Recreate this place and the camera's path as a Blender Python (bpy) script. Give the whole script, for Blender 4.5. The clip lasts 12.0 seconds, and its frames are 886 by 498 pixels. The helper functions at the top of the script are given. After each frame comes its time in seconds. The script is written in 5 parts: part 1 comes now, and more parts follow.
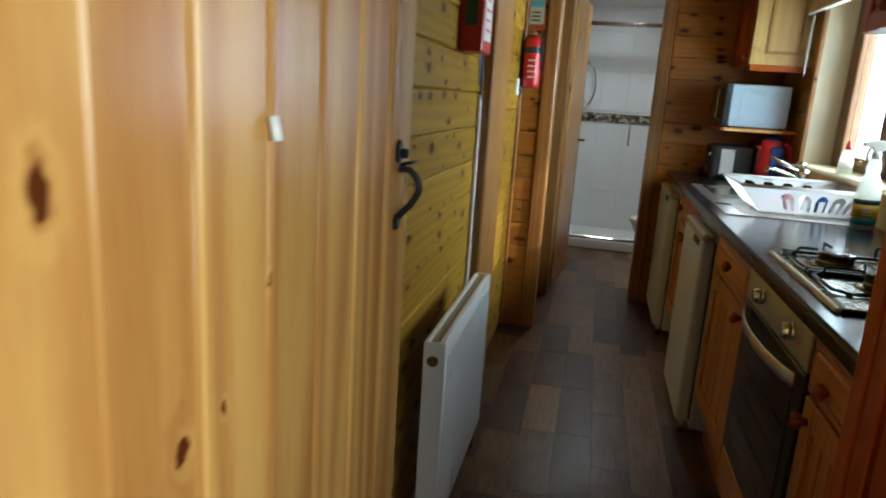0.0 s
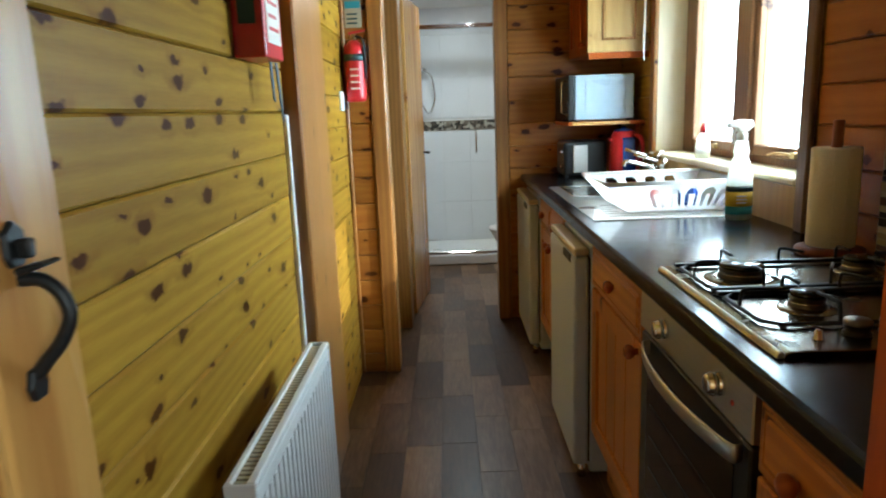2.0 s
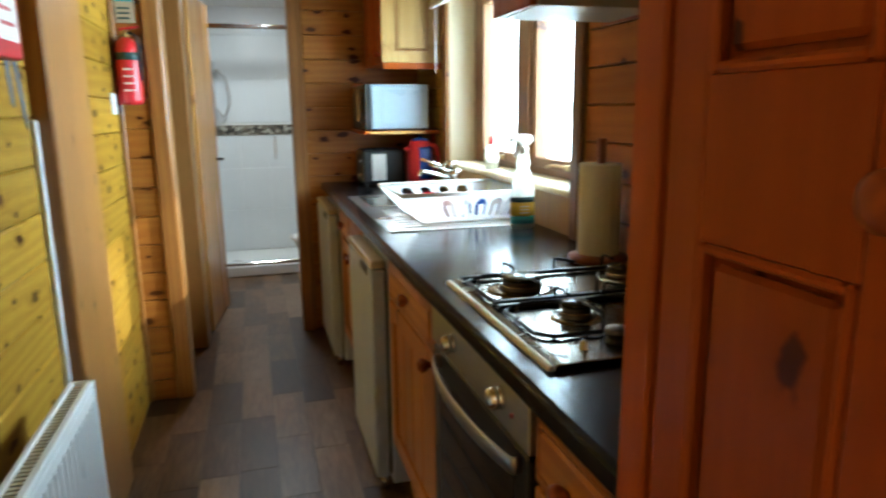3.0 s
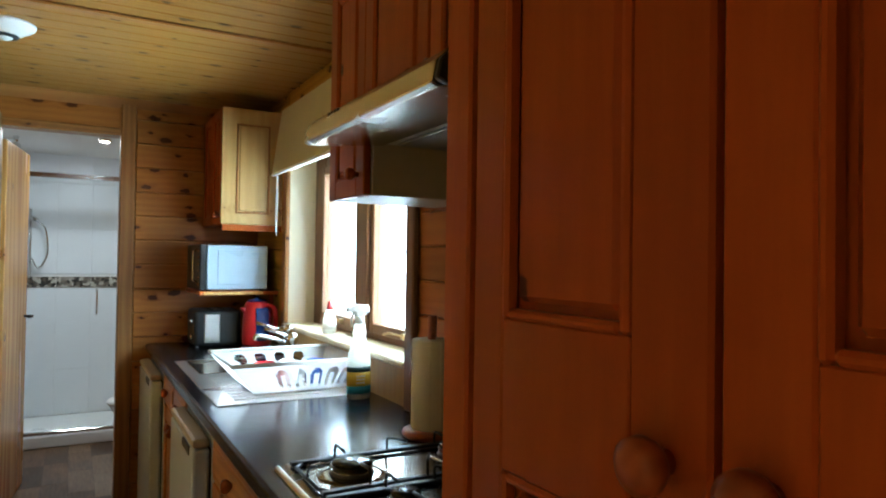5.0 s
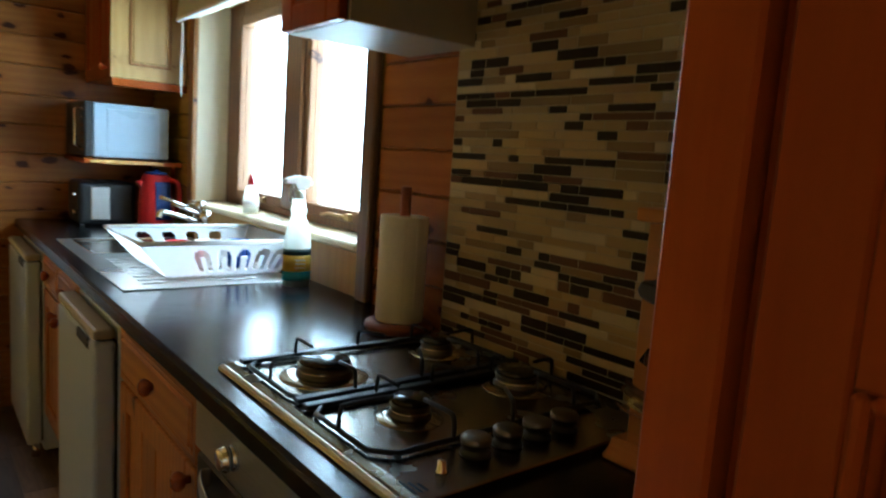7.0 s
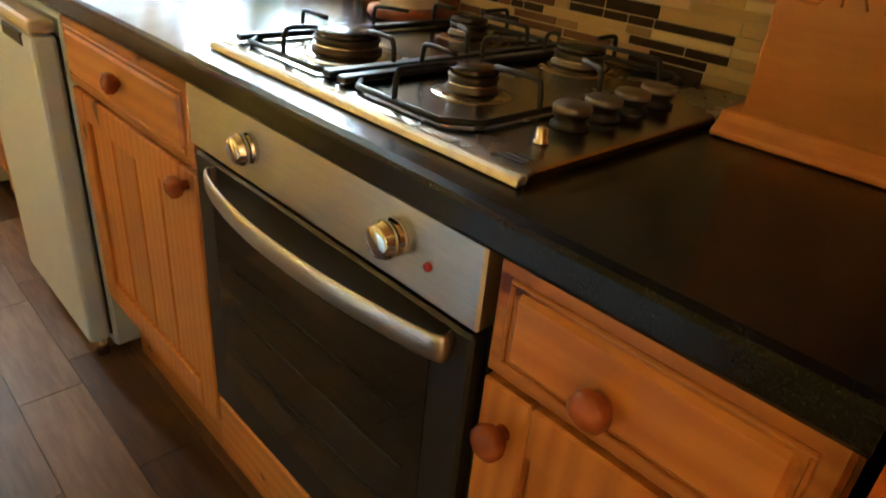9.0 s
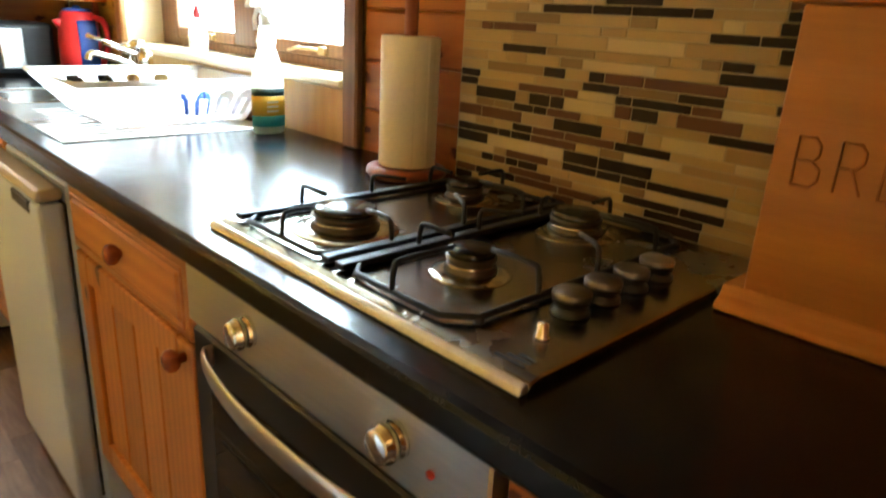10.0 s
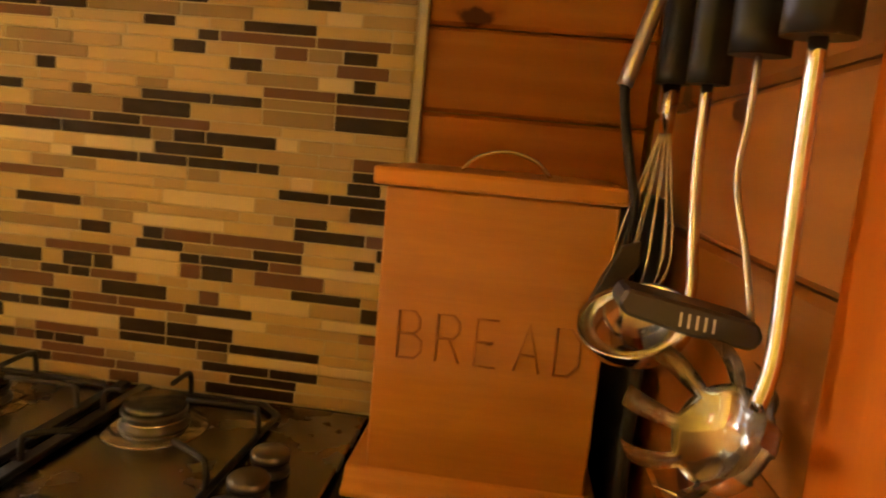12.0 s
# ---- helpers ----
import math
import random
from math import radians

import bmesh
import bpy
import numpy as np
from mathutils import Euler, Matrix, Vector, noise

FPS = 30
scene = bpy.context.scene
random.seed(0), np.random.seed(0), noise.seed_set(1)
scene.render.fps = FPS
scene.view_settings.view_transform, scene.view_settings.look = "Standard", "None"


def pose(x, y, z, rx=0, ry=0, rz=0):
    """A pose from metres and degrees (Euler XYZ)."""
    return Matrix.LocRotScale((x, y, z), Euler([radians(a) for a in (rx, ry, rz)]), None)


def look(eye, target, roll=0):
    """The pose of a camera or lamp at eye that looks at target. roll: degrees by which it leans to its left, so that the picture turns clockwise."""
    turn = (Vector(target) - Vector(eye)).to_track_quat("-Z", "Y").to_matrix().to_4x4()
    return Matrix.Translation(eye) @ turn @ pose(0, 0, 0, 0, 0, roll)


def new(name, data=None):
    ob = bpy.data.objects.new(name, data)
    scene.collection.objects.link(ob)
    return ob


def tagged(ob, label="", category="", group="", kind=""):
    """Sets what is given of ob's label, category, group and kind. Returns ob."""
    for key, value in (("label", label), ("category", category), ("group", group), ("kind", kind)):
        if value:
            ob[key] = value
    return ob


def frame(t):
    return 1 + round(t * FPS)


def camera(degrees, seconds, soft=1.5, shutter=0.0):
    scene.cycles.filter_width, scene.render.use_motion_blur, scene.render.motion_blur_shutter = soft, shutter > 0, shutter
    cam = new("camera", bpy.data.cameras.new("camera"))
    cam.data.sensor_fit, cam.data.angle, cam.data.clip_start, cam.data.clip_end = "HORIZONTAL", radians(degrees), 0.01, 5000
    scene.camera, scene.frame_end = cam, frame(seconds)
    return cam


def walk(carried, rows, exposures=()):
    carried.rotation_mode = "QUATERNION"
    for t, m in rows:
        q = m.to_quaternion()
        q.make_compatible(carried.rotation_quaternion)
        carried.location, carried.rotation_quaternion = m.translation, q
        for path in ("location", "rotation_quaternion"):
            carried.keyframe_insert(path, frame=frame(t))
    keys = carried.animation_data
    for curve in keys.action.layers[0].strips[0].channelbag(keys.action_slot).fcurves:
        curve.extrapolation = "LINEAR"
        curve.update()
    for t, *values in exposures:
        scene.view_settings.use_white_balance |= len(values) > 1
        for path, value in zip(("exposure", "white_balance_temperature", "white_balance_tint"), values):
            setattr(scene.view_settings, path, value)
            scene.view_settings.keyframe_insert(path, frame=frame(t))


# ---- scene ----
cam = camera(67.3, 12.0, 1.9, 0.4)
PATH = [
    (0, (-0.47, -0.864, 1.296), (-0.882, 1.039, 0.842), 3.7),
    (0.5, (-0.438, -0.686, 1.291), (-0.757, 1.241, 0.865), 1.8),
    (1, (-0.431, -0.581, 1.289), (-0.715, 1.355, 0.874), -0.8),
    (1.5, (-0.452, -0.454, 1.291), (-0.611, 1.499, 0.888), -1.7),
    (2, (-0.436, -0.347, 1.29), (-0.461, 1.612, 0.887), -2.2),
    (2.5, (-0.382, -0.284, 1.296), (-0.25, 1.67, 0.889), -1.6),
    (3, (-0.376, -0.301, 1.312), (0.155, 1.584, 0.905), -0.7),
    (3.5, (-0.4, -0.353, 1.33), (0.46, 1.416, 0.969), -0.1),
    (3.7, (-0.397, -0.367, 1.342), (0.571, 1.353, 1.018), 1.0),
    (5.3, (-0.331, -0.298, 1.391), (0.602, 1.469, 1.469), 1.7),
    (5.5, (-0.308, -0.261, 1.383), (0.565, 1.537, 1.457), 2.3),
    (6, (-0.302, -0.174, 1.382), (0.638, 1.59, 1.453), 3.2),
    (6.5, (-0.345, -0.034, 1.35), (0.705, 1.663, 1.216), 3.7),
    (7, (-0.367, 0.055, 1.295), (0.876, 1.601, 1.04), 4.0),
    (7.5, (-0.384, 0.15, 1.239), (0.981, 1.563, 0.864), 3.7),
    (7.7, (-0.391, 0.191, 1.209), (1.001, 1.565, 0.789), 3.7),
    (9.3, (-0.364, 0.279, 1.127), (0.879, 1.498, 0.143), 5.8),
    (9.5, (-0.354, 0.286, 1.149), (0.912, 1.545, 0.247), 5.3),
    (10, (-0.344, 0.308, 1.202), (0.983, 1.656, 0.551), 3.3),
    (10.5, (-0.32, 0.365, 1.245), (1.254, 1.487, 0.734), 5.9),
    (11, (-0.293, 0.394, 1.261), (1.506, 1.158, 0.836), 7.0),
    (11.5, (-0.28, 0.42, 1.274), (1.63, 0.896, 0.916), 6.4),
    (12, (-0.269, 0.44, 1.278), (1.698, 0.641, 0.979), 5.2),
]
walk(cam, [(t, look(eye, target, roll)) for t, eye, target, roll in PATH],
     [(0, -0.6, 5750, 3), (0.5, -0.33, 5650, 2), (1.5, 0.12, 5550, 1), (2.5, 0.08, 5550, 1), (3.5, 0.32, 5400, 1), (5.5, -0.08, 5250, 2), (6.0, -0.08, 5200, 2), (7.0, -0.38, 5050, 0), (7.7, -0.42, 4950, 0), (9.3, 1.82, 5800, 3), (10, 1.5, 5800, 4), (10.5, 0.68, 5400, 5), (11, 1.0, 5900, 8), (11.5, 1.6, 7300, 16), (12, 2.0, 7500, 18)])

# ---------------------------------------------------------------- light
world = bpy.data.worlds.new("sky")
world.use_nodes = True
scene.world = world
wn = world.node_tree
sky = wn.nodes.new("ShaderNodeTexSky")
sky.sky_type, sky.sun_disc = "NISHITA", False
sky.sun_elevation, sky.sun_rotation = radians(29), radians(104)
wn.links.new(sky.outputs[0], wn.nodes["Background"].inputs[0])
wn.nodes["Background"].inputs[1].default_value = 0.15

sun = new("sun", bpy.data.lights.new("sun", "SUN"))
sun.data.energy, sun.data.angle, sun.data.color = 5.0, radians(0.5), (1, 0.95, 0.86)
sun.matrix_world = look((4, -1.0, 2.3), (0, 0, 0))


def area_lamp(name, m, sx, sy, energy, color, spread=180):
    ob = new(name, bpy.data.lights.new(name, "AREA"))
    ob.data.shape, ob.data.size, ob.data.size_y = "RECTANGLE", sx, sy
    ob.data.energy, ob.data.color, ob.data.spread = energy, color, radians(spread)
    ob.matrix_world = m
    return ob


area_lamp("window_daylight", look((0.86, 2.35, 1.48), (-0.6, 2.35, 1.48)), 1.7, 1.1, 118, (0.8, 0.95, 1.0))
# Added fill lamp brightening the entrance door; the window behind it is made up.
area_lamp("added_entrance_fill", look((0.95, -1.7, 1.45), (-0.8, -0.2, 1.1)), 1.15, 0.95, 38, (0.95, 1.0, 0.93), 110)


# ---------------------------------------------------------------- materials
class Nodes:
    """A small builder for node materials."""

    def __init__(self, name):
        self.mat = bpy.data.materials.new(name)
        self.mat.use_nodes = True
        self.tree = self.mat.node_tree
        self.bsdf = self.tree.nodes["Principled BSDF"]

    def add(self, kind, **inputs):
        node = self.tree.nodes.new(kind)
        for key, value in inputs.items():
            self.set(node, key.replace("_", " "), value)
        return node

    def set(self, node, key, value):
        socket = node.inputs[int(key)] if key.isdigit() else node.inputs[key]
        if isinstance(value, bpy.types.NodeSocket):
            self.tree.links.new(value, socket)
        else:
            socket.default_value = value

    def math(self, op, a, b=0.0, clamp=False):
        node = self.tree.nodes.new("ShaderNodeMath")
        node.operation, node.use_clamp = op, clamp
        self.set(node, "0", a)
        self.set(node, "1", b)
        return node.outputs[0]

    def ramp(self, fac, stops):
        node = self.tree.nodes.new("ShaderNodeValToRGB")
        el = node.color_ramp.elements
        while len(el) < len(stops):
            el.new(0.5)
        for e, (p, c) in zip(el, stops):
            e.position = p
            e.color = (*c, 1) if len(c) == 3 else c
        self.set(node, "0", fac)
        return node.outputs[0]

    def mix(self, fac, a, b, blend="MIX"):
        node = self.tree.nodes.new("ShaderNodeMix")
        node.data_type, node.blend_type = "RGBA", blend
        for i, v in ((0, fac), (6, a), (7, b)):
            if isinstance(v, bpy.types.NodeSocket):
                self.tree.links.new(v, node.inputs[i])
            else:
                node.inputs[i].default_value = v if i == 0 else (*v, 1)
        return node.outputs[2]

    def coords(self, scale=(1, 1, 1), spread=0.0):
        """Object coordinates, scaled, moved by the object's own random number."""
        tc = self.tree.nodes.new("ShaderNodeTexCoord")
        mp = self.tree.nodes.new("ShaderNodeMapping")
        mp.inputs["Scale"].default_value = scale
        self.tree.links.new(tc.outputs["Object"], mp.inputs["Vector"])
        if spread:
            info = self.tree.nodes.new("ShaderNodeObjectInfo")
            comb = self.tree.nodes.new("ShaderNodeCombineXYZ")
            for i, k in enumerate((1.0, 0.63, 0.37)):
                self.tree.links.new(self.math("MULTIPLY", info.outputs["Random"], spread * k), comb.inputs[i])
            self.tree.links.new(comb.outputs[0], mp.inputs["Location"])
        return mp.outputs[0]

    def bump(self, height, strength=0.2, distance=0.002):
        b = self.add("ShaderNodeBump", Strength=strength, Distance=distance, Height=height)
        self.set(self.bsdf, "Normal", b.outputs[0])

    def finish(self, color=None, rough=None, metal=None, spec=None, coat=None):
        for key, v in (("Base Color", color), ("Roughness", rough), ("Metallic", metal), ("Specular IOR Level", spec), ("Coat Weight", coat)):
            if v is not None:
                if key == "Base Color" and not isinstance(v, bpy.types.NodeSocket):
                    v = (*v, 1)
                self.set(self.bsdf, key, v)
        return self.mat


def plain(name, color, rough=0.5, metal=0.0, vary=0.08, scale=30, bump=0.0, spec=0.5):
    n = Nodes(name)
    fine = n.add("ShaderNodeTexNoise", Vector=n.coords(), Scale=float(scale), Detail=4.0).outputs["Fac"]
    wide = n.add("ShaderNodeTexNoise", Vector=n.coords(spread=7.0), Scale=2.5, Detail=3.0).outputs["Fac"]
    both = n.math("ADD", n.math("MULTIPLY", fine, 0.5), n.math("MULTIPLY", wide, 0.5))
    dark = tuple(c * (1 - vary) for c in color)
    light = tuple(min(1, c * (1 + vary)) for c in color)
    col = n.ramp(both, [(0.3, dark), (0.7, light)])
    rg = n.math("ADD", n.math("MULTIPLY", wide, 0.14), rough - 0.07, True)
    if bump:
        n.bump(fine, bump, 0.001)
    return n.finish(col, rg, metal, spec)


def pine(name, axis, light, dark, knots=0.5, rough=0.34, knot_size=1.0, ring=1.0, over="z", dense=9.0, figure=0.3, spec=0.38):
    """Varnished knotty pine, its grain along the axis 'x', 'y' or 'z'."""
    n = Nodes(name)
    long = {"x": (0.09, 1, 1), "y": (1, 0.09, 1), "z": (1, 1, 0.09)}[axis]
    mid = {"x": (0.5, 1, 1), "y": (1, 0.5, 1), "z": (1, 1, 0.5)}[axis]
    vec = n.coords(long, 9.0)
    kvec = n.coords(mid, 9.0)
    wob = n.add("ShaderNodeTexNoise", Vector=n.coords((1, 1, 1), 9.0), Scale=38.0, Detail=2.0).outputs["Color"]
    off = n.tree.nodes.new("ShaderNodeVectorMath")
    off.operation = "MULTIPLY_ADD"
    n.set(off, "0", wob)
    off.inputs[1].default_value = (0.022, 0.022, 0.022)
    n.set(off, "2", kvec)
    kvec = off.outputs[0]
    parts = n.tree.nodes.new("ShaderNodeSeparateXYZ")
    n.set(parts, "0", kvec)
    flat = n.tree.nodes.new("ShaderNodeCombineXYZ")
    n.set(flat, "0", parts.outputs[axis.upper()])
    n.set(flat, "1", parts.outputs[over.upper()])
    vor = n.tree.nodes.new("ShaderNodeTexVoronoi")
    vor.voronoi_dimensions = "2D"
    n.set(vor, "Vector", flat.outputs[0])
    n.set(vor, "Scale", dense)
    dist = vor.outputs["Distance"]
    pick = n.tree.nodes.new("ShaderNodeSeparateColor")
    n.set(pick, "0", vor.outputs["Color"])
    some = n.math("GREATER_THAN", pick.outputs[0], 1 - knots)
    size = n.math("ADD", n.math("MULTIPLY", pick.outputs[1], 0.1 * knot_size), 0.045 * knot_size)
    core = n.math("SUBTRACT", 1.0, n.math("DIVIDE", dist, size), True)
    core = n.math("MULTIPLY", n.math("MULTIPLY", core, 3.4, True), some)
    halo = n.math("SUBTRACT", 1.0, n.math("DIVIDE", dist, n.math("MULTIPLY", size, 3.0)), True)
    halo = n.math("MULTIPLY", n.math("MULTIPLY", halo, halo), some)
    warp = n.add("ShaderNodeTexNoise", Vector=vec, Scale=5.0, Detail=2.0).outputs["Fac"]
    sep = n.tree.nodes.new("ShaderNodeSeparateXYZ")
    n.set(sep, "0", vec)
    across = n.math("ADD", sep.outputs["Z" if axis != "z" else "Y"], sep.outputs["X" if axis != "x" else "Y"])
    phase = n.math("ADD", n.math("MULTIPLY", across, 230.0 * ring), n.math("ADD", n.math("MULTIPLY", warp, 26.0), n.math("MULTIPLY", halo, 9.0)))
    rings = n.math("ADD", n.math("MULTIPLY", n.math("SINE", phase), 0.5), 0.5)
    fibre = n.add("ShaderNodeTexNoise", Vector=vec, Scale=160.0, Detail=3.0).outputs["Fac"]
    wide = n.add("ShaderNodeTexNoise", Vector=vec, Scale=2.6, Detail=2.0).outputs["Fac"]
    tone = n.math("ADD", n.math("MULTIPLY", rings, figure), n.math("ADD", n.math("MULTIPLY", fibre, 0.3), n.math("MULTIPLY", wide, 0.74 - figure)))
    deep = (dark[0] * 0.6, dark[1] * 0.45, dark[2] * 0.4)
    col = n.ramp(tone, [(0.22, dark), (0.5, tuple((a + b) / 2 for a, b in zip(light, dark))), (0.74, light)])
    info = n.tree.nodes.new("ShaderNodeObjectInfo")
    shift = n.math("ADD", n.math("MULTIPLY", info.outputs["Random"], 0.3), 0.84)
    col = n.mix(1.0, col, n.ramp(n.math("MULTIPLY", shift, 0.8), [(0.0, (0, 0, 0)), (1.0, (1.25, 1.25, 1.25))]), "MULTIPLY")
    col = n.mix(n.math("MULTIPLY", halo, 0.85), col, deep)
    col = n.mix(n.math("MULTIPLY", core, 0.96), col, (dark[0] * 0.19, dark[1] * 0.085, dark[2] * 0.05))
    n.bump(n.math("ADD", n.math("MULTIPLY", rings, 0.5), fibre), 0.12, 0.0008)
    return n.finish(col, n.math("ADD", n.math("MULTIPLY", wide, 0.16), rough - 0.06), 0.0, spec, 0.0)


PINE_L, PINE_D = (0.43, 0.25, 0.03), (0.27, 0.13, 0.012)
TRIM_L, TRIM_D = (0.36, 0.165, 0.04), (0.22, 0.085, 0.018)
CAB_L, CAB_D = (0.42, 0.094, 0.007), (0.3, 0.055, 0.003)
M = {
    "wall_y": pine("pine_boards_y", "y", PINE_L, PINE_D, 0.7, 0.38, 1.3, 0.7, "z", 11.5, 0.2, 0.07),
    "wall_x": pine("pine_boards_x", "x", (0.42, 0.175, 0.03), (0.27, 0.09, 0.014), 0.8, 0.3, 1.2, 0.7, "z", 9.0, 0.16, 0.22),
    "wall_red": pine("reddened_pine_boards_y", "y", (0.44, 0.16, 0.028), (0.31, 0.094, 0.013), 0.75, 0.3, 1.1, 0.7, "z", 9.0, 0.16, 0.2),
    "wall_redx": pine("reddened_pine_boards_x", "x", (0.38, 0.125, 0.02), (0.26, 0.072, 0.01), 0.6, 0.3, 0.85, 0.7, "z", 9.0, 0.16, 0.2),
    "ceil": pine("pine_ceiling", "x", (0.39, 0.21, 0.04), (0.25, 0.11, 0.02), 0.75, 0.36, 1.0, 0.7, "y", 9.0, 0.16, 0.28),
    "trim_z": pine("pine_trim_z", "z", TRIM_L, TRIM_D, 0.3, 0.34, 0.7, 1.0, "y"),
    "trim_y": pine("pine_trim_y", "y", TRIM_L, TRIM_D, 0.2, 0.34, 0.7),
    "trim_x": pine("pine_trim_x", "x", TRIM_L, TRIM_D, 0.2, 0.34, 0.7),
    "door_z": pine("pine_door", "z", (0.6, 0.33, 0.09), (0.4, 0.17, 0.04), 0.3, 0.24, 0.45, 0.26, "y", 5.0, 0.42, 0.25),
    "cab_z": pine("cabinet_pine_z", "z", CAB_L, CAB_D, 0.42, 0.3, 0.6, 0.6, "y", 6.0, 0.1, 0.15),
    "cab_y": pine("cabinet_pine_y", "y", CAB_L, CAB_D, 0.4, 0.3, 0.55, 1.0, "z", 9.0, 0.2, 0.15),
    "unit_z": pine("base_unit_pine_z", "z", (0.5, 0.2, 0.033), (0.35, 0.115, 0.016), 0.4, 0.32, 0.8, 1.0, "y", 7.0),
    "unit_y": pine("base_unit_pine_y", "y", (0.5, 0.2, 0.033), (0.35, 0.115, 0.016), 0.5, 0.32, 0.8),
    "pale_z": pine("pale_pine_z", "z", (0.58, 0.37, 0.12), (0.44, 0.24, 0.065), 0.3, 0.34, 0.6, 0.6, "y", 9.0, 0.14),
    "bread": pine("bread_bin_pine", "y", (0.64, 0.275, 0.055), (0.43, 0.155, 0.026), 0.08, 0.4, 0.5, 0.5, "z", 9.0, 0.1),
    "dark_wood": pine("dark_window_wood", "z", (0.24, 0.12, 0.05), (0.15, 0.07, 0.03), 0.05, 0.4, 0.5, 1.0, "y"),
    "white": plain("white_enamel", (0.78, 0.78, 0.76), 0.3, 0, 0.03),
    "white_plastic": plain("white_plastic", (0.8, 0.8, 0.78), 0.38, 0, 0.03),
    "steel": plain("brushed_steel", (0.6, 0.58, 0.55), 0.3, 1.0, 0.08, 200),
    "chrome": plain("chrome", (0.75, 0.75, 0.75), 0.1, 1.0, 0.02),
    "black": plain("black_enamel", (0.012, 0.012, 0.012), 0.35, 0, 0.2),
    "iron": plain("black_iron", (0.01, 0.01, 0.01), 0.45, 0.0, 0.3, 120, 0.3, 0.35),
    "rubber": plain("black_rubber", (0.015, 0.015, 0.015), 0.6, 0, 0.2),
    "dark_glass": plain("dark_oven_glass", (0.012, 0.01, 0.009), 0.06, 0, 0.1),
    "red": plain("red_enamel", (0.5, 0.015, 0.02), 0.3, 0, 0.06),
    "silver": plain("silver_grey_paint", (0.5, 0.52, 0.54), 0.4, 0.4, 0.04),
    "grout": plain("pale_grout", (0.44, 0.37, 0.22), 0.8, 0, 0.1, 90, 0.3),
    "soil": plain("ground_soil", (0.1, 0.13, 0.05), 0.95, 0, 0.4, 8, 0.5),
    "brass": plain("aged_brass", (0.55, 0.4, 0.2), 0.35, 1.0, 0.1),
}


# ---------------------------------------------------------------- mesh helpers
def box_bm(x0, x1, y0, y1, z0, z1, bevel=0.0, bm=None, segs=1):
    """A box between two corners, its edges rounded off, added to bm."""
    b = bmesh.new()
    bmesh.ops.create_cube(b, size=1)
    for v in b.verts:
        v.co = Vector(((x0 + x1) / 2 + v.co.x * (x1 - x0), (y0 + y1) / 2 + v.co.y * (y1 - y0), (z0 + z1) / 2 + v.co.z * (z1 - z0)))
    if bevel:
        bmesh.ops.bevel(b, geom=list(b.edges), offset=bevel, segments=segs, affect="EDGES", profile=0.5)
    return merge(bm, b)


def merge(bm, b):
    if bm is None:
        return b
    me = bpy.data.meshes.new("tmp")
    b.to_mesh(me)
    b.free()
    bm.from_mesh(me)
    bpy.data.meshes.remove(me)
    return bm


def cyl_bm(p0, p1, r0, r1=None, segs=20, bevel=0.0, bm=None):
    """A round bar from p0 to p1."""
    r1 = r0 if r1 is None else r1
    p0, p1 = Vector(p0), Vector(p1)
    b = bmesh.new()
    bmesh.ops.create_cone(b, cap_ends=True, segments=segs, radius1=r0, radius2=r1, depth=(p1 - p0).length)
    if bevel:
        rims = [e for e in b.edges if abs(e.verts[0].co.z - e.verts[1].co.z) < 1e-6]
        bmesh.ops.bevel(b, geom=rims, offset=bevel, segments=2, affect="EDGES", profile=0.5)
    turn = (p1 - p0).to_track_quat("Z", "Y").to_matrix().to_4x4()
    bmesh.ops.transform(b, matrix=Matrix.Translation((p0 + p1) / 2) @ turn, verts=b.verts)
    for f in b.faces:
        f.smooth = len(f.verts) == 4
    return merge(bm, b)


def lathe_bm(profile, centre, segs=28, axis="z", bm=None):
    """A turned shape: profile is (radius, height) pairs."""
    b = bmesh.new()
    rings = []
    for r, h in profile:
        ring = []
        for i in range(segs):
            a = 2 * math.pi * i / segs
            ring.append(b.verts.new((r * math.cos(a), r * math.sin(a), h)))
        rings.append(ring)
    for lo, hi in zip(rings, rings[1:]):
        for i in range(segs):
            f = b.faces.new((lo[i], lo[(i + 1) % segs], hi[(i + 1) % segs], hi[i]))
            f.smooth = True
    b.faces.new(list(reversed(rings[0])))
    b.faces.new(rings[-1])
    if axis == "x":
        bmesh.ops.transform(b, matrix=Matrix.Rotation(-math.pi / 2, 4, "Y"), verts=b.verts)
    if axis == "y":
        bmesh.ops.transform(b, matrix=Matrix.Rotation(-math.pi / 2, 4, "X"), verts=b.verts)
    bmesh.ops.translate(b, vec=Vector(centre), verts=b.verts)
    bmesh.ops.recalc_face_normals(b, faces=b.faces)
    return merge(bm, b)


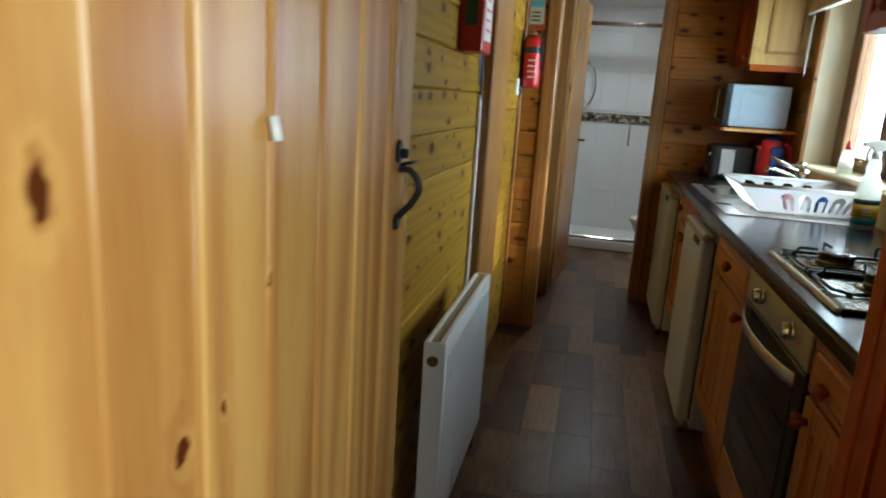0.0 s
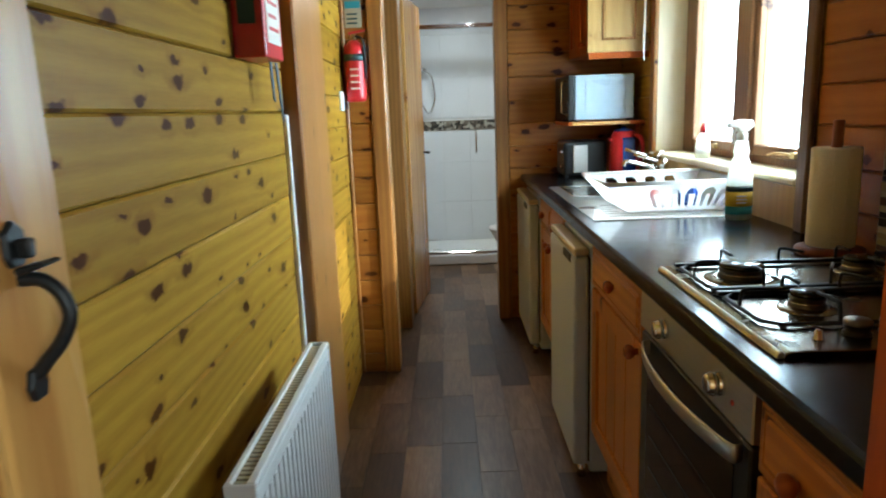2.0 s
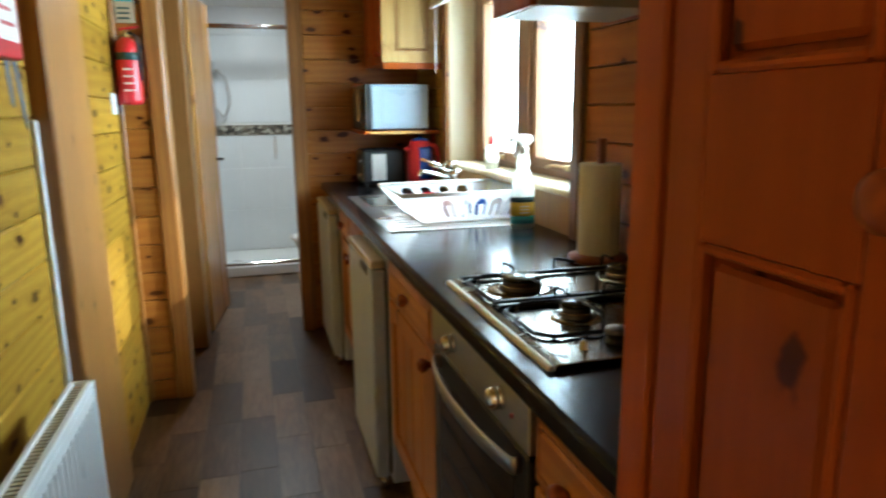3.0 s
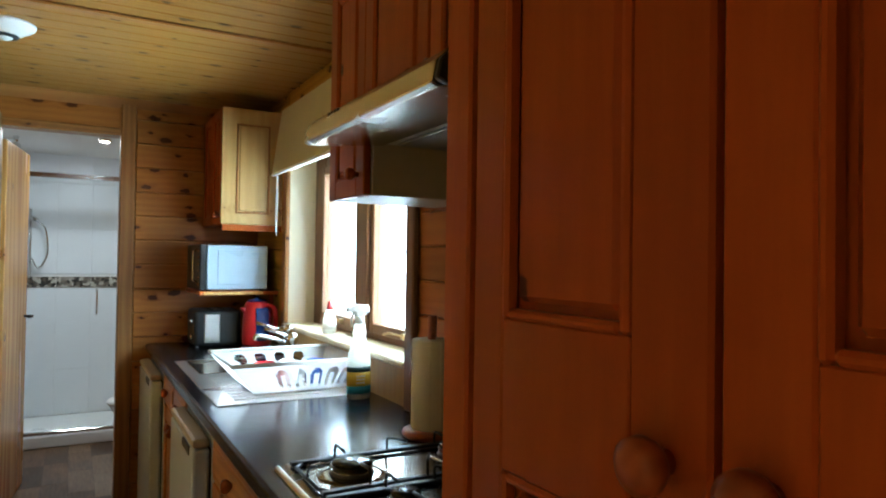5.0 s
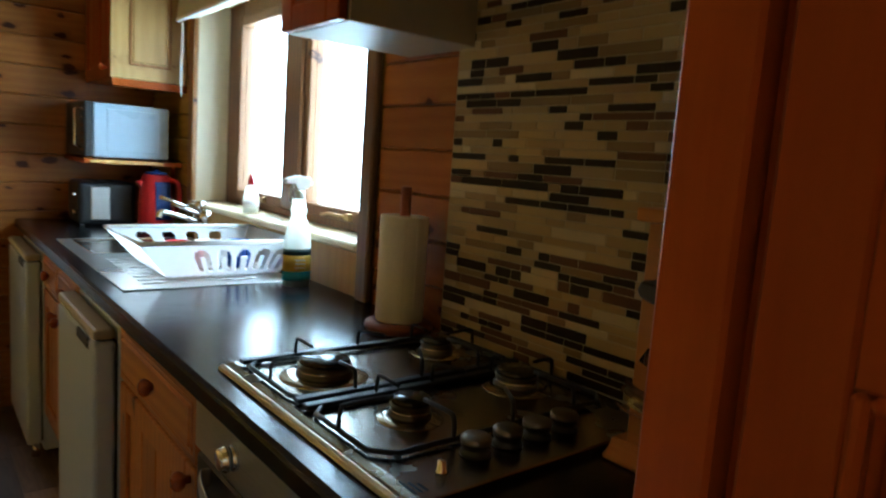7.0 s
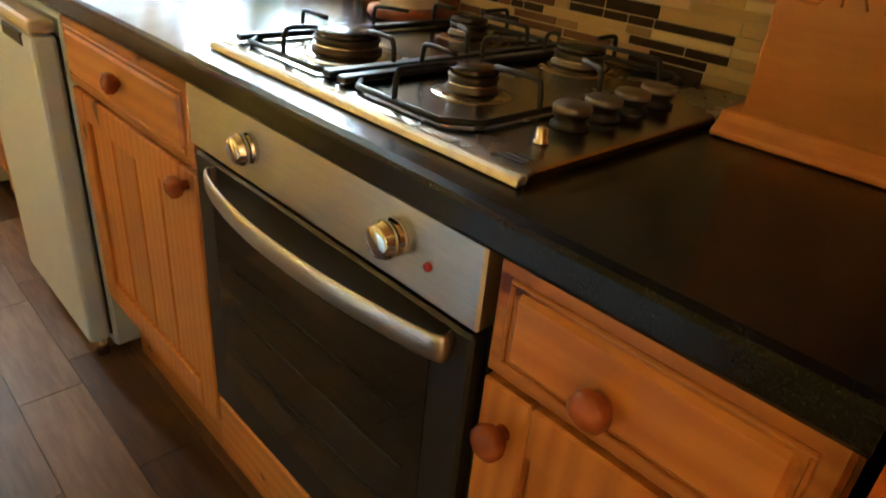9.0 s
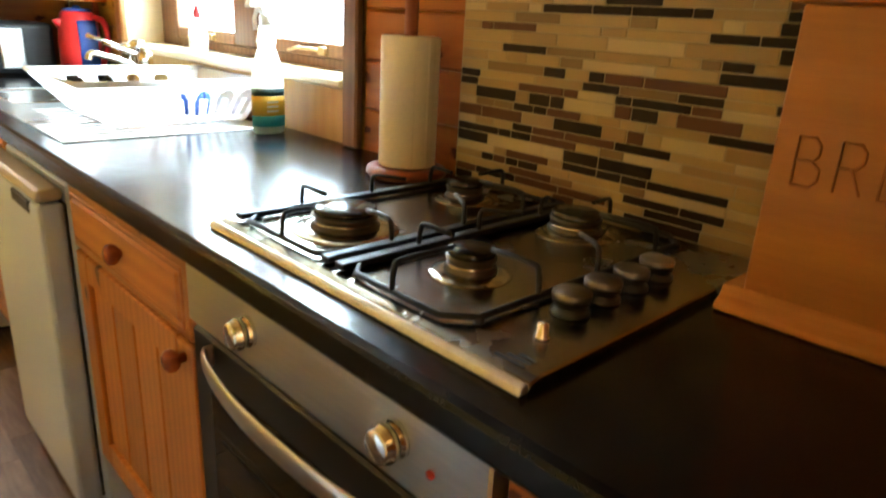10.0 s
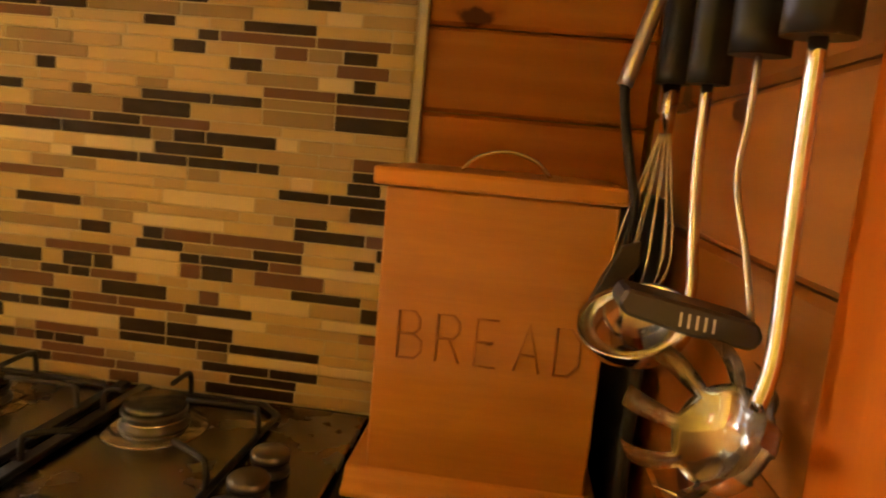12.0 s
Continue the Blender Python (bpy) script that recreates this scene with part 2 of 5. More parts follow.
def tube_bm(points, r, segs=10, bm=None, closed=False, flat=None):
    """A bar of round section along points; flat=(a, b) makes it oval."""
    pts = [Vector(p) for p in points]
    b = bmesh.new()
    rings = []
    n = len(pts)
    up = Vector((0, 0, 1))
    for i, p in enumerate(pts):
        if closed:
            d = pts[(i + 1) % n] - pts[i - 1]
        else:
            d = pts[min(i + 1, n - 1)] - pts[max(i - 1, 0)]
        d.normalize()
        if i:
            side = side - d * side.dot(d)
        else:
            side = d.cross(up)
            if side.length < 0.05:
                side = d.cross(Vector((1, 0, 0)))
        side.normalize()
        top = side.cross(d).normalized()
        ra, rb = flat if flat else (r, r)
        if not isinstance(r, (int, float)):
            ra = rb = r[i]
        rings.append([b.verts.new(p + side * ra * math.cos(2 * math.pi * k / segs) + top * rb * math.sin(2 * math.pi * k / segs)) for k in range(segs)])
    pairs = list(zip(rings, rings[1:])) + ([(rings[-1], rings[0])] if closed else [])
    for lo, hi in pairs:
        for k in range(segs):
            f = b.faces.new((lo[k], lo[(k + 1) % segs], hi[(k + 1) % segs], hi[k]))
            f.smooth = True
    if not closed:
        b.faces.new(list(reversed(rings[0])))
        b.faces.new(rings[-1])
    bmesh.ops.recalc_face_normals(b, faces=b.faces)
    return merge(bm, b)


def curve_pts(ctrl, steps=8):
    """A smooth line through the control points."""
    c = [Vector(p) for p in ctrl]
    c = [c[0] * 2 - c[1]] + c + [c[-1] * 2 - c[-2]]
    out = []
    for i in range(1, len(c) - 2):
        for s in range(steps):
            t = s / steps
            a, b, d, e = c[i - 1], c[i], c[i + 1], c[i + 2]
            out.append(0.5 * ((2 * b) + (d - a) * t + (2 * a - 5 * b + 4 * d - e) * t * t + (3 * b - a - 3 * d + e) * t ** 3))
    out.append(c[-2])
    return out


def prism_bm(outline, axis, lo, hi, bevel=0.0, bm=None):
    """An outline of 2D points drawn out along an axis: 'x' takes (y, z), 'y' takes (x, z), 'z' takes (x, y)."""
    b = bmesh.new()

    def at(p, w):
        return {"x": (w, p[0], p[1]), "y": (p[0], w, p[1]), "z": (p[0], p[1], w)}[axis]

    a = [b.verts.new(at(p, lo)) for p in outline]
    c = [b.verts.new(at(p, hi)) for p in outline]
    b.faces.new(a)
    b.faces.new(list(reversed(c)))
    for i in range(len(a)):
        j = (i + 1) % len(a)
        b.faces.new((a[j], a[i], c[i], c[j]))
    bmesh.ops.recalc_face_normals(b, faces=b.faces)
    if bevel:
        bmesh.ops.bevel(b, geom=list(b.edges), offset=bevel, segments=1, affect="EDGES")
    return merge(bm, b)


BASES = {}


def mesh_of(name, bm, material):
    me = bpy.data.meshes.new(name)
    bm.to_mesh(me)
    bm.free()
    me.materials.append(material)
    return me


def part(name, bm, material, parent, label=""):
    ob = new(name, mesh_of(name, bm, material))
    ob.parent = parent
    if parent.type == "EMPTY":
        ob.matrix_parent_inverse = Matrix.Translation(-Vector(BASES[parent.name]))
    return tagged(ob, label)


def solo(name, bm, material, label, category, group="", kind=""):
    return tagged(new(name, mesh_of(name, bm, material)), label, category, group, kind)


def thing(name, base, label, category, group=""):
    """An Empty at the thing's base; parts are built in world coordinates under it."""
    ob = new(name)
    ob.location = base
    BASES[ob.name] = base
    ob.empty_display_size = 0.05
    return tagged(ob, label, category, group)


def shift(ob, x, y, z):
    ob.location = Vector(ob.location) + Vector((x, y, z))


def structure(name, bm, material, label):
    return tagged(new(name, mesh_of(name, bm, material)), label, name.split("_")[0], "", "structure")


area_lamp("bathroom_light", look((-0.3, 4.75, 2.17), (-0.3, 4.9, 0)), 0.25, 0.25, 13, (1.0, 0.97, 0.92))


# ---------------------------------------------------------------- more surfaces
def vinyl_floor():
    n = Nodes("vinyl_wood_floor")
    vec = n.coords((1, 0.12, 1), 11.0)
    grain = n.add("ShaderNodeTexNoise", Vector=vec, Scale=70.0, Detail=5.0, Roughness=0.65).outputs["Fac"]
    patch = n.add("ShaderNodeTexNoise", Vector=n.coords((1, 0.5, 1), 13.0), Scale=5.0, Detail=3.0).outputs["Fac"]
    info = n.tree.nodes.new("ShaderNodeObjectInfo")
    tone = n.math("ADD", n.math("MULTIPLY", grain, 0.45), n.math("ADD", n.math("MULTIPLY", patch, 0.35), n.math("MULTIPLY", info.outputs["Random"], 0.4)))
    col = n.ramp(tone, [(0.3, (0.026, 0.012, 0.006)), (0.52, (0.075, 0.039, 0.018)), (0.7, (0.17, 0.1, 0.052)), (0.9, (0.29, 0.2, 0.12))])
    n.bump(grain, 0.15, 0.0006)
    return n.finish(col, n.math("ADD", n.math("MULTIPLY", patch, 0.2), 0.28), 0, 0.36)


def laminate():
    n = Nodes("dark_laminate_worktop")
    speck = n.add("ShaderNodeTexNoise", Vector=n.coords(), Scale=420.0, Detail=2.0).outputs["Fac"]
    cloud = n.add("ShaderNodeTexNoise", Vector=n.coords(), Scale=22.0, Detail=5.0).outputs["Fac"]
    tone = n.math("ADD", n.math("MULTIPLY", speck, 0.5), n.math("MULTIPLY", cloud, 0.5))
    col = n.ramp(tone, [(0.35, (0.003, 0.003, 0.003)), (0.55, (0.007, 0.007, 0.0075)), (0.78, (0.02, 0.02, 0.022))])
    n.bump(speck, 0.05, 0.0003)
    return n.finish(col, n.math("ADD", n.math("MULTIPLY", cloud, 0.12), 0.15), 0, 0.28)


def mosaic_tile():
    n = Nodes("mosaic_tile")
    info = n.tree.nodes.new("ShaderNodeObjectInfo")
    node = n.tree.nodes.new("ShaderNodeValToRGB")
    node.color_ramp.interpolation = "CONSTANT"
    stops = [(0.0, (0.008, 0.004, 0.003)), (0.15, (0.018, 0.01, 0.007)), (0.25, (0.13, 0.062, 0.035)), (0.36, (0.27, 0.19, 0.09)),
             (0.48, (0.42, 0.3, 0.14)), (0.68, (0.5, 0.365, 0.165)), (0.9, (0.6, 0.48, 0.27))]
    el = node.color_ramp.elements
    while len(el) < len(stops):
        el.new(0.5)
    for e, (p, c) in zip(el, stops):
        e.position, e.color = p, (*c, 1)
    n.set(node, "0", info.outputs["Random"])
    cloud = n.add("ShaderNodeTexNoise", Vector=n.coords((1, 0.4, 1), 17.0), Scale=60.0, Detail=4.0).outputs["Fac"]
    col = n.mix(n.math("MULTIPLY", cloud, 0.2), node.outputs[0], (0.2, 0.13, 0.08), "MIX")
    n.bump(cloud, 0.1, 0.0006)
    return n.finish(col, n.math("ADD", n.math("MULTIPLY", cloud, 0.25), 0.26), 0, 0.14)


def glass_mat(name, color=(1, 1, 1), rough=0.0, ior=1.45):
    n = Nodes(name)
    n.bsdf.inputs["Transmission Weight"].default_value = 1.0
    n.bsdf.inputs["IOR"].default_value = ior
    return n.finish(color, rough)


def pebble_mat():
    n = Nodes("mottled_border_tile")
    vor = n.add("ShaderNodeTexVoronoi", Vector=n.coords((1, 1, 1), 5.0), Scale=42.0)
    pick = n.tree.nodes.new("ShaderNodeSeparateColor")
    n.set(pick, "0", vor.outputs["Color"])
    col = n.ramp(pick.outputs[0], [(0.15, (0.02, 0.017, 0.013)), (0.5, (0.16, 0.13, 0.1)), (0.9, (0.5, 0.47, 0.4))])
    n.bump(vor.outputs["Distance"], 0.4, 0.002)
    return n.finish(col, 0.35, 0, 0.4)


def milky(name, color, through_light=0.6):
    """Thin plastic that lets light glow through."""
    n = Nodes(name)
    back = n.add("ShaderNodeBsdfTranslucent", Color=(*color, 1))
    both = n.tree.nodes.new("ShaderNodeMixShader")
    n.set(both, "0", through_light)
    n.tree.links.new(n.bsdf.outputs[0], both.inputs[1])
    n.tree.links.new(back.outputs[0], both.inputs[2])
    n.tree.links.new(both.outputs[0], n.tree.nodes["Material Output"].inputs[0])
    return n.finish(color, 0.4)


def lamp_glow(name, color, strength):
    n = Nodes(name)
    n.bsdf.inputs["Emission Color"].default_value = (*color, 1)
    n.bsdf.inputs["Emission Strength"].default_value = strength
    return n.finish((0.8, 0.8, 0.8), 0.4)


def brushed(name, axis, color, rough=0.3):
    n = Nodes(name)
    sc = {"y": (1, 0.02, 1), "x": (0.02, 1, 1), "z": (1, 1, 0.02)}[axis]
    line = n.add("ShaderNodeTexNoise", Vector=n.coords(sc), Scale=900.0, Detail=2.0).outputs["Fac"]
    smear = n.add("ShaderNodeTexNoise", Vector=n.coords(), Scale=9.0, Detail=4.0).outputs["Fac"]
    col = n.ramp(line, [(0.3, tuple(c * 0.85 for c in color)), (0.7, color)])
    n.bump(line, 0.06, 0.0003)
    return n.finish(col, n.math("ADD", n.math("MULTIPLY", smear, 0.22), rough - 0.11), 1.0)


def leaf_mat():
    n = Nodes("leaf_green")
    geo = n.tree.nodes.new("ShaderNodeNewGeometry")
    col = n.ramp(geo.outputs["Random Per Island"], [(0.0, (0.035, 0.08, 0.015)), (0.6, (0.08, 0.15, 0.03)), (1.0, (0.14, 0.2, 0.05))])
    return n.finish(col, 0.55)


M.update({
    "vinyl": vinyl_floor(), "worktop": laminate(), "mosaic": mosaic_tile(), "pane": glass_mat("window_glass"),
    "screen": glass_mat("shower_glass", (0.97, 1, 0.99), 0.03, 1.08), "hob_steel": brushed("hob_steel", "y", (0.3, 0.275, 0.235), 0.25),
    "hood_steel": brushed("hood_steel", "y", (0.66, 0.65, 0.6), 0.24),
    "fridge": plain("grey_white_enamel", (0.5, 0.57, 0.66), 0.33, 0, 0.012),
    "mw_side": plain("blue_grey_enamel", (0.36, 0.44, 0.52), 0.3, 0, 0.05),
    "panel_steel": brushed("oven_panel_steel", "y", (0.58, 0.56, 0.53), 0.34), "leaf": leaf_mat(),
    "bark": plain("tree_bark", (0.09, 0.065, 0.045), 0.9, 0, 0.35, 20, 0.6),
    "tile_white": plain("white_glazed_tile", (0.74, 0.76, 0.78), 0.35, 0, 0.03, 12),
    "paint_white": plain("white_emulsion", (0.78, 0.78, 0.76), 0.7, 0, 0.03, 40, 0.1),
    "pebble": pebble_mat(),
    "rack_white": milky("thin_white_plastic", (0.95, 0.96, 0.97), 0.75),
    "paper": plain("kitchen_paper", (0.78, 0.74, 0.66), 0.9, 0, 0.05, 150, 0.5),
    "blind": plain("cream_blind_fabric", (0.52, 0.5, 0.36), 0.85, 0, 0.08, 300, 0.3),
    "cream": plain("cream_laminate", (0.46, 0.4, 0.28), 0.45, 0, 0.06),
    "towel_wood": pine("red_brown_wood", "z", (0.3, 0.09, 0.035), (0.18, 0.05, 0.02), 0.1, 0.4, 0.5),
    "knob": pine("turned_pine_knob", "x", (0.34, 0.085, 0.02), (0.2, 0.042, 0.01), 0.0, 0.25, 0.3),
    "label_yellow": milky("yellow_label", (0.8, 0.55, 0.06), 0.5),
    "label_blue": milky("blue_label", (0.1, 0.5, 0.6), 0.5),
    "label_dark": plain("dark_green_label", (0.02, 0.06, 0.06), 0.45, 0, 0.06),
    "sill": pine("pale_sill_pine", "y", (0.72, 0.62, 0.42), (0.6, 0.48, 0.3), 0.1, 0.3, 0.5, 0.5, "x", 9.0, 0.08),
    "reveal": pine("pale_reveal_pine", "z", (0.72, 0.62, 0.42), (0.6, 0.48, 0.3), 0.1, 0.3, 0.5, 0.5, "x", 9.0, 0.08),
    "bottle": milky("translucent_white_bottle", (0.96, 0.98, 0.93), 0.75),
    "strap": plain("blue_grey_strap", (0.09, 0.12, 0.2), 0.8, 0, 0.15, 200, 0.3),
    "blue": plain("blue_plastic", (0.03, 0.07, 0.28), 0.25, 0, 0.06),
    "spot_glow": lamp_glow("spotlight_lens", (1.0, 0.93, 0.82), 40.0),
    "burner_metal": plain("heat_darkened_metal", (0.11, 0.095, 0.08), 0.35, 1.0, 0.2, 60),
    "worn_edge": plain("worn_steel_edge", (0.62, 0.56, 0.46), 0.36, 1.0, 0.12, 120),
    "dish": plain("polished_pressed_steel", (0.42, 0.38, 0.32), 0.16, 1.0, 0.08, 80),
    "cap": plain("black_enamel_cap", (0.014, 0.014, 0.013), 0.2, 0, 0.2, 90, 0.05, 0.6),
    "knob_metal": plain("worn_knob_metal", (0.22, 0.2, 0.18), 0.32, 1.0, 0.12, 90),
    "amber": plain("red_pilot_light", (0.4, 0.03, 0.02), 0.3, 0, 0.05),
    "turner": plain("dark_nylon", (0.05, 0.04, 0.035), 0.45, 0, 0.2),
    # Darker than the bread bin pine: the shade inside the carved grooves, as colour.
    "carved": plain("shaded_groove_wood", (0.36, 0.13, 0.026), 0.7, 0, 0.1),
    "mesh": brushed("hood_filter_mesh", "x", (0.42, 0.44, 0.46), 0.45),
})
box = box_bm

# ---------------------------------------------------------------- the building
LW, RW, END = -0.92, 0.60, 3.69
CEIL = 2.24
structure("ground", box(-400, 400, -400, 400, -0.6, -0.5), M["soil"], "rough grass around the cabin")
floor = structure("floor", box(-1.7, 0.82, -0.75, 5.95, -0.12, -0.004), M["rubber"], "wood-effect vinyl floor laid in staggered boards")
# Unseen room added behind the entrance to close off the sky and hold the fill.
structure("floor_living_room", box(-2.6, 1.0, -3.9, -0.756, -0.14, -0.006, 0.003), M["vinyl"], "wood-effect floor of an unseen room added behind the entrance")
structure("ceiling_living_room", box(-2.6, 1.0, -3.9, -0.756, CEIL, CEIL + 0.1), M["ceil"], "pine ceiling of the unseen added room")
structure("wall_living_west", box(-2.7, -2.6, -3.9, -0.72, -0.1, CEIL), M["wall_y"], "pine wall of the unseen added room")
structure("wall_living_south", box(-2.6, 1.0, -4.0, -3.9, -0.1, CEIL), M["wall_x"], "pine wall of the unseen added room")
structure("wall_living_north_west", box(-2.6, -1.055, -0.75, -0.65, -0.1, CEIL), M["wall_x"], "pine wall of the unseen added room, beside the kitchen doorway")
structure("wall_living_north_east", box(0.625, 1.0, -0.755, -0.72, -0.1, CEIL), M["wall_x"], "pine wall of the unseen added room, beside the kitchen doorway")
structure("wall_living_east_low", box(0.9, 1.0, -2.3, -1.1, -0.1, 0.95), M["wall_y"], "pine wall of the unseen added room, under the fill lamp's opening")
structure("wall_living_east_high", box(0.9, 1.0, -2.3, -1.1, 1.95, CEIL), M["wall_y"], "pine wall of the unseen added room, over the fill lamp's opening")
structure("wall_living_east_near", box(0.9, 1.0, -1.1, -0.756, -0.1, CEIL), M["wall_y"], "pine wall of the unseen added room, beside the fill lamp's opening")
structure("wall_living_east_far", box(0.9, 1.0, -3.9, -2.3, -0.1, CEIL), M["wall_y"], "pine wall of the unseen added room, beside the fill lamp's opening")
bm = box(-1.7, 0.82, -0.75, END + 0.06, CEIL + 0.014, CEIL + 0.1)
y = -0.7
while y < END:
    box(-1.0, 0.62, y, min(y + 0.094, END), CEIL, CEIL + 0.02, 0.004, bm)
    y += 0.096
structure("ceiling", bm, M["ceil"], "varnished knotty pine ceiling boards laid across the room")
structure("ceiling_cover_strip", box(-1.0, 0.6, 2.255, 2.3, CEIL - 0.012, CEIL, 0.005), M["trim_x"], "pine cover strip across the ceiling")
structure("cornice_end", prism_bm([(END - 0.045, CEIL), (END, CEIL - 0.05), (END, CEIL)], "x", -0.94, 0.6), M["trim_x"], "pine cornice moulding")

wall_west = structure("wall_west", box(-1.05, LW - 0.02, -0.62, 1.685, -0.1, CEIL), M["wall_y"], "varnished knotty pine board wall")
wall_recess = structure("wall_recess", box(-1.05, LW - 0.01, 2.156, 2.86, -0.1, CEIL), M["wall_y"], "varnished pine board wall in a recess")
structure("trim_post_west", box(-1.05, -0.872, 1.686, 1.92, 0, CEIL, 0.006), M["trim_z"], "broad pine door casing")
structure("trim_lining_west", box(-1.05, -0.876, 1.922, 2.155, 0, CEIL, 0.005), M["trim_z"], "pine door lining board")
structure("trim_bead_west", box(-0.91, -0.885, 2.156, 2.18, 0, CEIL, 0.006), M["trim_z"], "pine corner bead")
wall_nib = structure("wall_nib", box(-1.7, -0.79, 2.88, 2.98, -0.1, CEIL), M["wall_x"], "pine board return wall")
structure("trim_nib_corner", box(-0.79, -0.715, 2.845, 2.985, 0, CEIL, 0.008), M["trim_z"], "pine corner post")
structure("trim_nib_bead", box(-0.91, -0.893, 2.84, 2.86, 0, CEIL, 0.005), M["trim_z"], "thin pine bead in the corner")
structure("wall_bedroom", box(-1.7, -1.6, 2.98, 3.58, -0.1, CEIL), M["wall_y"], "pine board wall")
structure("wall_end_west", box(-1.7, -0.80, 3.58, END + 0.1, -0.1, CEIL), M["wall_x"], "pine wall beside the bathroom door")
structure("trim_bath_door_west", box(-0.80, -0.69, 3.55, END + 0.1, 0, 2.1, 0.006), M["trim_z"], "pine bathroom door casing")
structure("wall_over_door", box(-0.79, -0.145, END, END + 0.1, 2.08, CEIL), M["wall_x"], "pine boards above the bathroom door")
structure("trim_bath_door_head", box(-0.69, -0.145, END - 0.012, END + 0.1, 2.04, 2.08, 0.004), M["trim_x"], "pine door head lining")
structure("trim_bath_door_east", box(-0.145, -0.07, END - 0.02, END + 0.1, 0, CEIL, 0.006), M["trim_z"], "pine bathroom door casing")
wall_end = structure("wall_end", box(-0.07, RW + 0.02, END + 0.012, END + 0.1, -0.1, CEIL), M["wall_x"], "knotty pine board end wall of the kitchen")

wall_east = structure("wall_east", box(RW + 0.02, 0.82, -0.72, 1.61, -0.1, CEIL), M["wall_y"], "knotty pine board kitchen wall")
structure("wall_east_below_window", box(RW, 0.82, 1.61, 3.04, -0.1, 1.035, 0.003), M["pale_z"], "pale pine boarding under the window")
structure("wall_east_above_window", box(RW, 0.82, 1.61, 3.04, 1.9, CEIL), M["wall_y"], "pine boards over the window")
wall_east_far = structure("wall_east_far", box(RW + 0.02, 0.82, 3.04, 5.95, -0.1, 2.5), M["wall_y"], "knotty pine board kitchen wall")
structure("wall_south_west", box(-1.05, -0.80, -0.72, -0.62, -0.1, CEIL), M["wall_x"], "pine board entrance wall")
structure("wall_south_east", box(0.0, 0.62, -0.72, -0.62, -0.1, CEIL), M["wall_x"], "pine board entrance wall")
structure("wall_south_head", box(-0.80, 0.0, -0.72, -0.62, 2.05, CEIL), M["wall_x"], "pine boards over the entrance")
structure("wall_bath_back", box(-1.05, 0.62, 5.92, 6.02, -0.1, 2.5), M["paint_white"], "white bathroom wall behind the shower")
wall_bath = structure("wall_bath_west", box(-1.15, -1.05, END + 0.1, 5.92, -0.1, 2.5), M["paint_white"], "white bathroom wall")
structure("ceiling_bathroom", box(-1.05, 0.62, END + 0.1, 5.92, 2.2, 2.5), M["paint_white"], "white bathroom ceiling")
structure("wall_bath_shower_side", box(-0.82, -0.74, 5.2, 5.92, 0, 2.2), M["tile_white"], "white tiled shower wall")
partition = structure("partition", box(0.02, RW + 0.02, 0.19, 0.262, 0, CEIL), M["wall_x"], "pine board partition beside the worktop")
structure("trim_partition_end", box(-0.018, 0.062, 0.236, 0.284, 0, CEIL, 0.003), M["cab_z"], "pine edge strip on the partition")
structure("skirting_west", box(LW, LW + 0.016, 0.34, 1.685, 0, 0.09, 0.004), M["trim_y"], "pine skirting board")

# ---------------------------------------------------------------- window
window = structure("window_1", box(0.74, 0.80, 1.61, 1.68, 1.035, 1.9, 0.004), M["dark_wood"], "dark stained timber casement window over the sink")
part("window_frame", box(0.74, 0.80, 2.87, 3.04, 1.035, 1.9, 0.004), M["dark_wood"], window)
part("window_frame", box(0.74, 0.80, 1.68, 2.87, 1.035, 1.085, 0.004), M["dark_wood"], window)
part("window_frame", box(0.74, 0.80, 1.68, 2.87, 1.84, 1.9, 0.004), M["dark_wood"], window)
part("mullion", box(0.705, 0.80, 2.24, 2.37, 1.085, 1.84, 0.006), M["dark_wood"], window)
for a, b in ((1.68, 2.24), (2.37, 2.87)):
    part("sash", box(0.72, 0.775, a, a + 0.035, 1.085, 1.84, 0.004), M["dark_wood"], window)
    part("sash", box(0.72, 0.775, b - 0.035, b, 1.085, 1.84, 0.004), M["dark_wood"], window)
    part("sash", box(0.72, 0.775, a + 0.035, b - 0.035, 1.085, 1.125, 0.004), M["dark_wood"], window)
    part("sash", box(0.72, 0.775, a + 0.035, b - 0.035, 1.8, 1.84, 0.004), M["dark_wood"], window)
    pane = part("pane", box(0.744, 0.75, a + 0.035, b - 0.035, 1.125, 1.8), M["pane"], window)
    pane.visible_shadow = False
    mid = (a + b) / 2
    stay = tube_bm([(0.715, mid - 0.07, 1.103), (0.703, mid - 0.02, 1.107), (0.707, mid + 0.05, 1.105), (0.697, mid + 0.08, 1.097)], 0.005, 8)
    box(0.705, 0.722, mid - 0.085, mid - 0.055, 1.093, 1.115, 0.003, stay)
    part("window_stay", stay, M["brass"], window, "aged brass casement stay")
part("sill", box(0.575, 0.74, 1.61, 3.04, 1.035, 1.058, 0.006), M["sill"], window, "pale pine window sill")
part("reveal", box(0.585, 0.74, 3.02, 3.04, 1.058, 1.9), M["reveal"], window, "pale pine window reveal")
part("reveal", box(0.60, 0.74, 1.61, 1.622, 1.058, 1.9), M["reveal"], window)
part("architrave", box(0.578, 0.60, 1.555, 1.61, 0.905, 1.9, 0.005), M["dark_wood"], window, "dark stained timber architrave")
part("architrave", box(0.578, 0.60, 3.0, 3.062, 1.058, 1.9, 0.005), M["trim_z"], window)

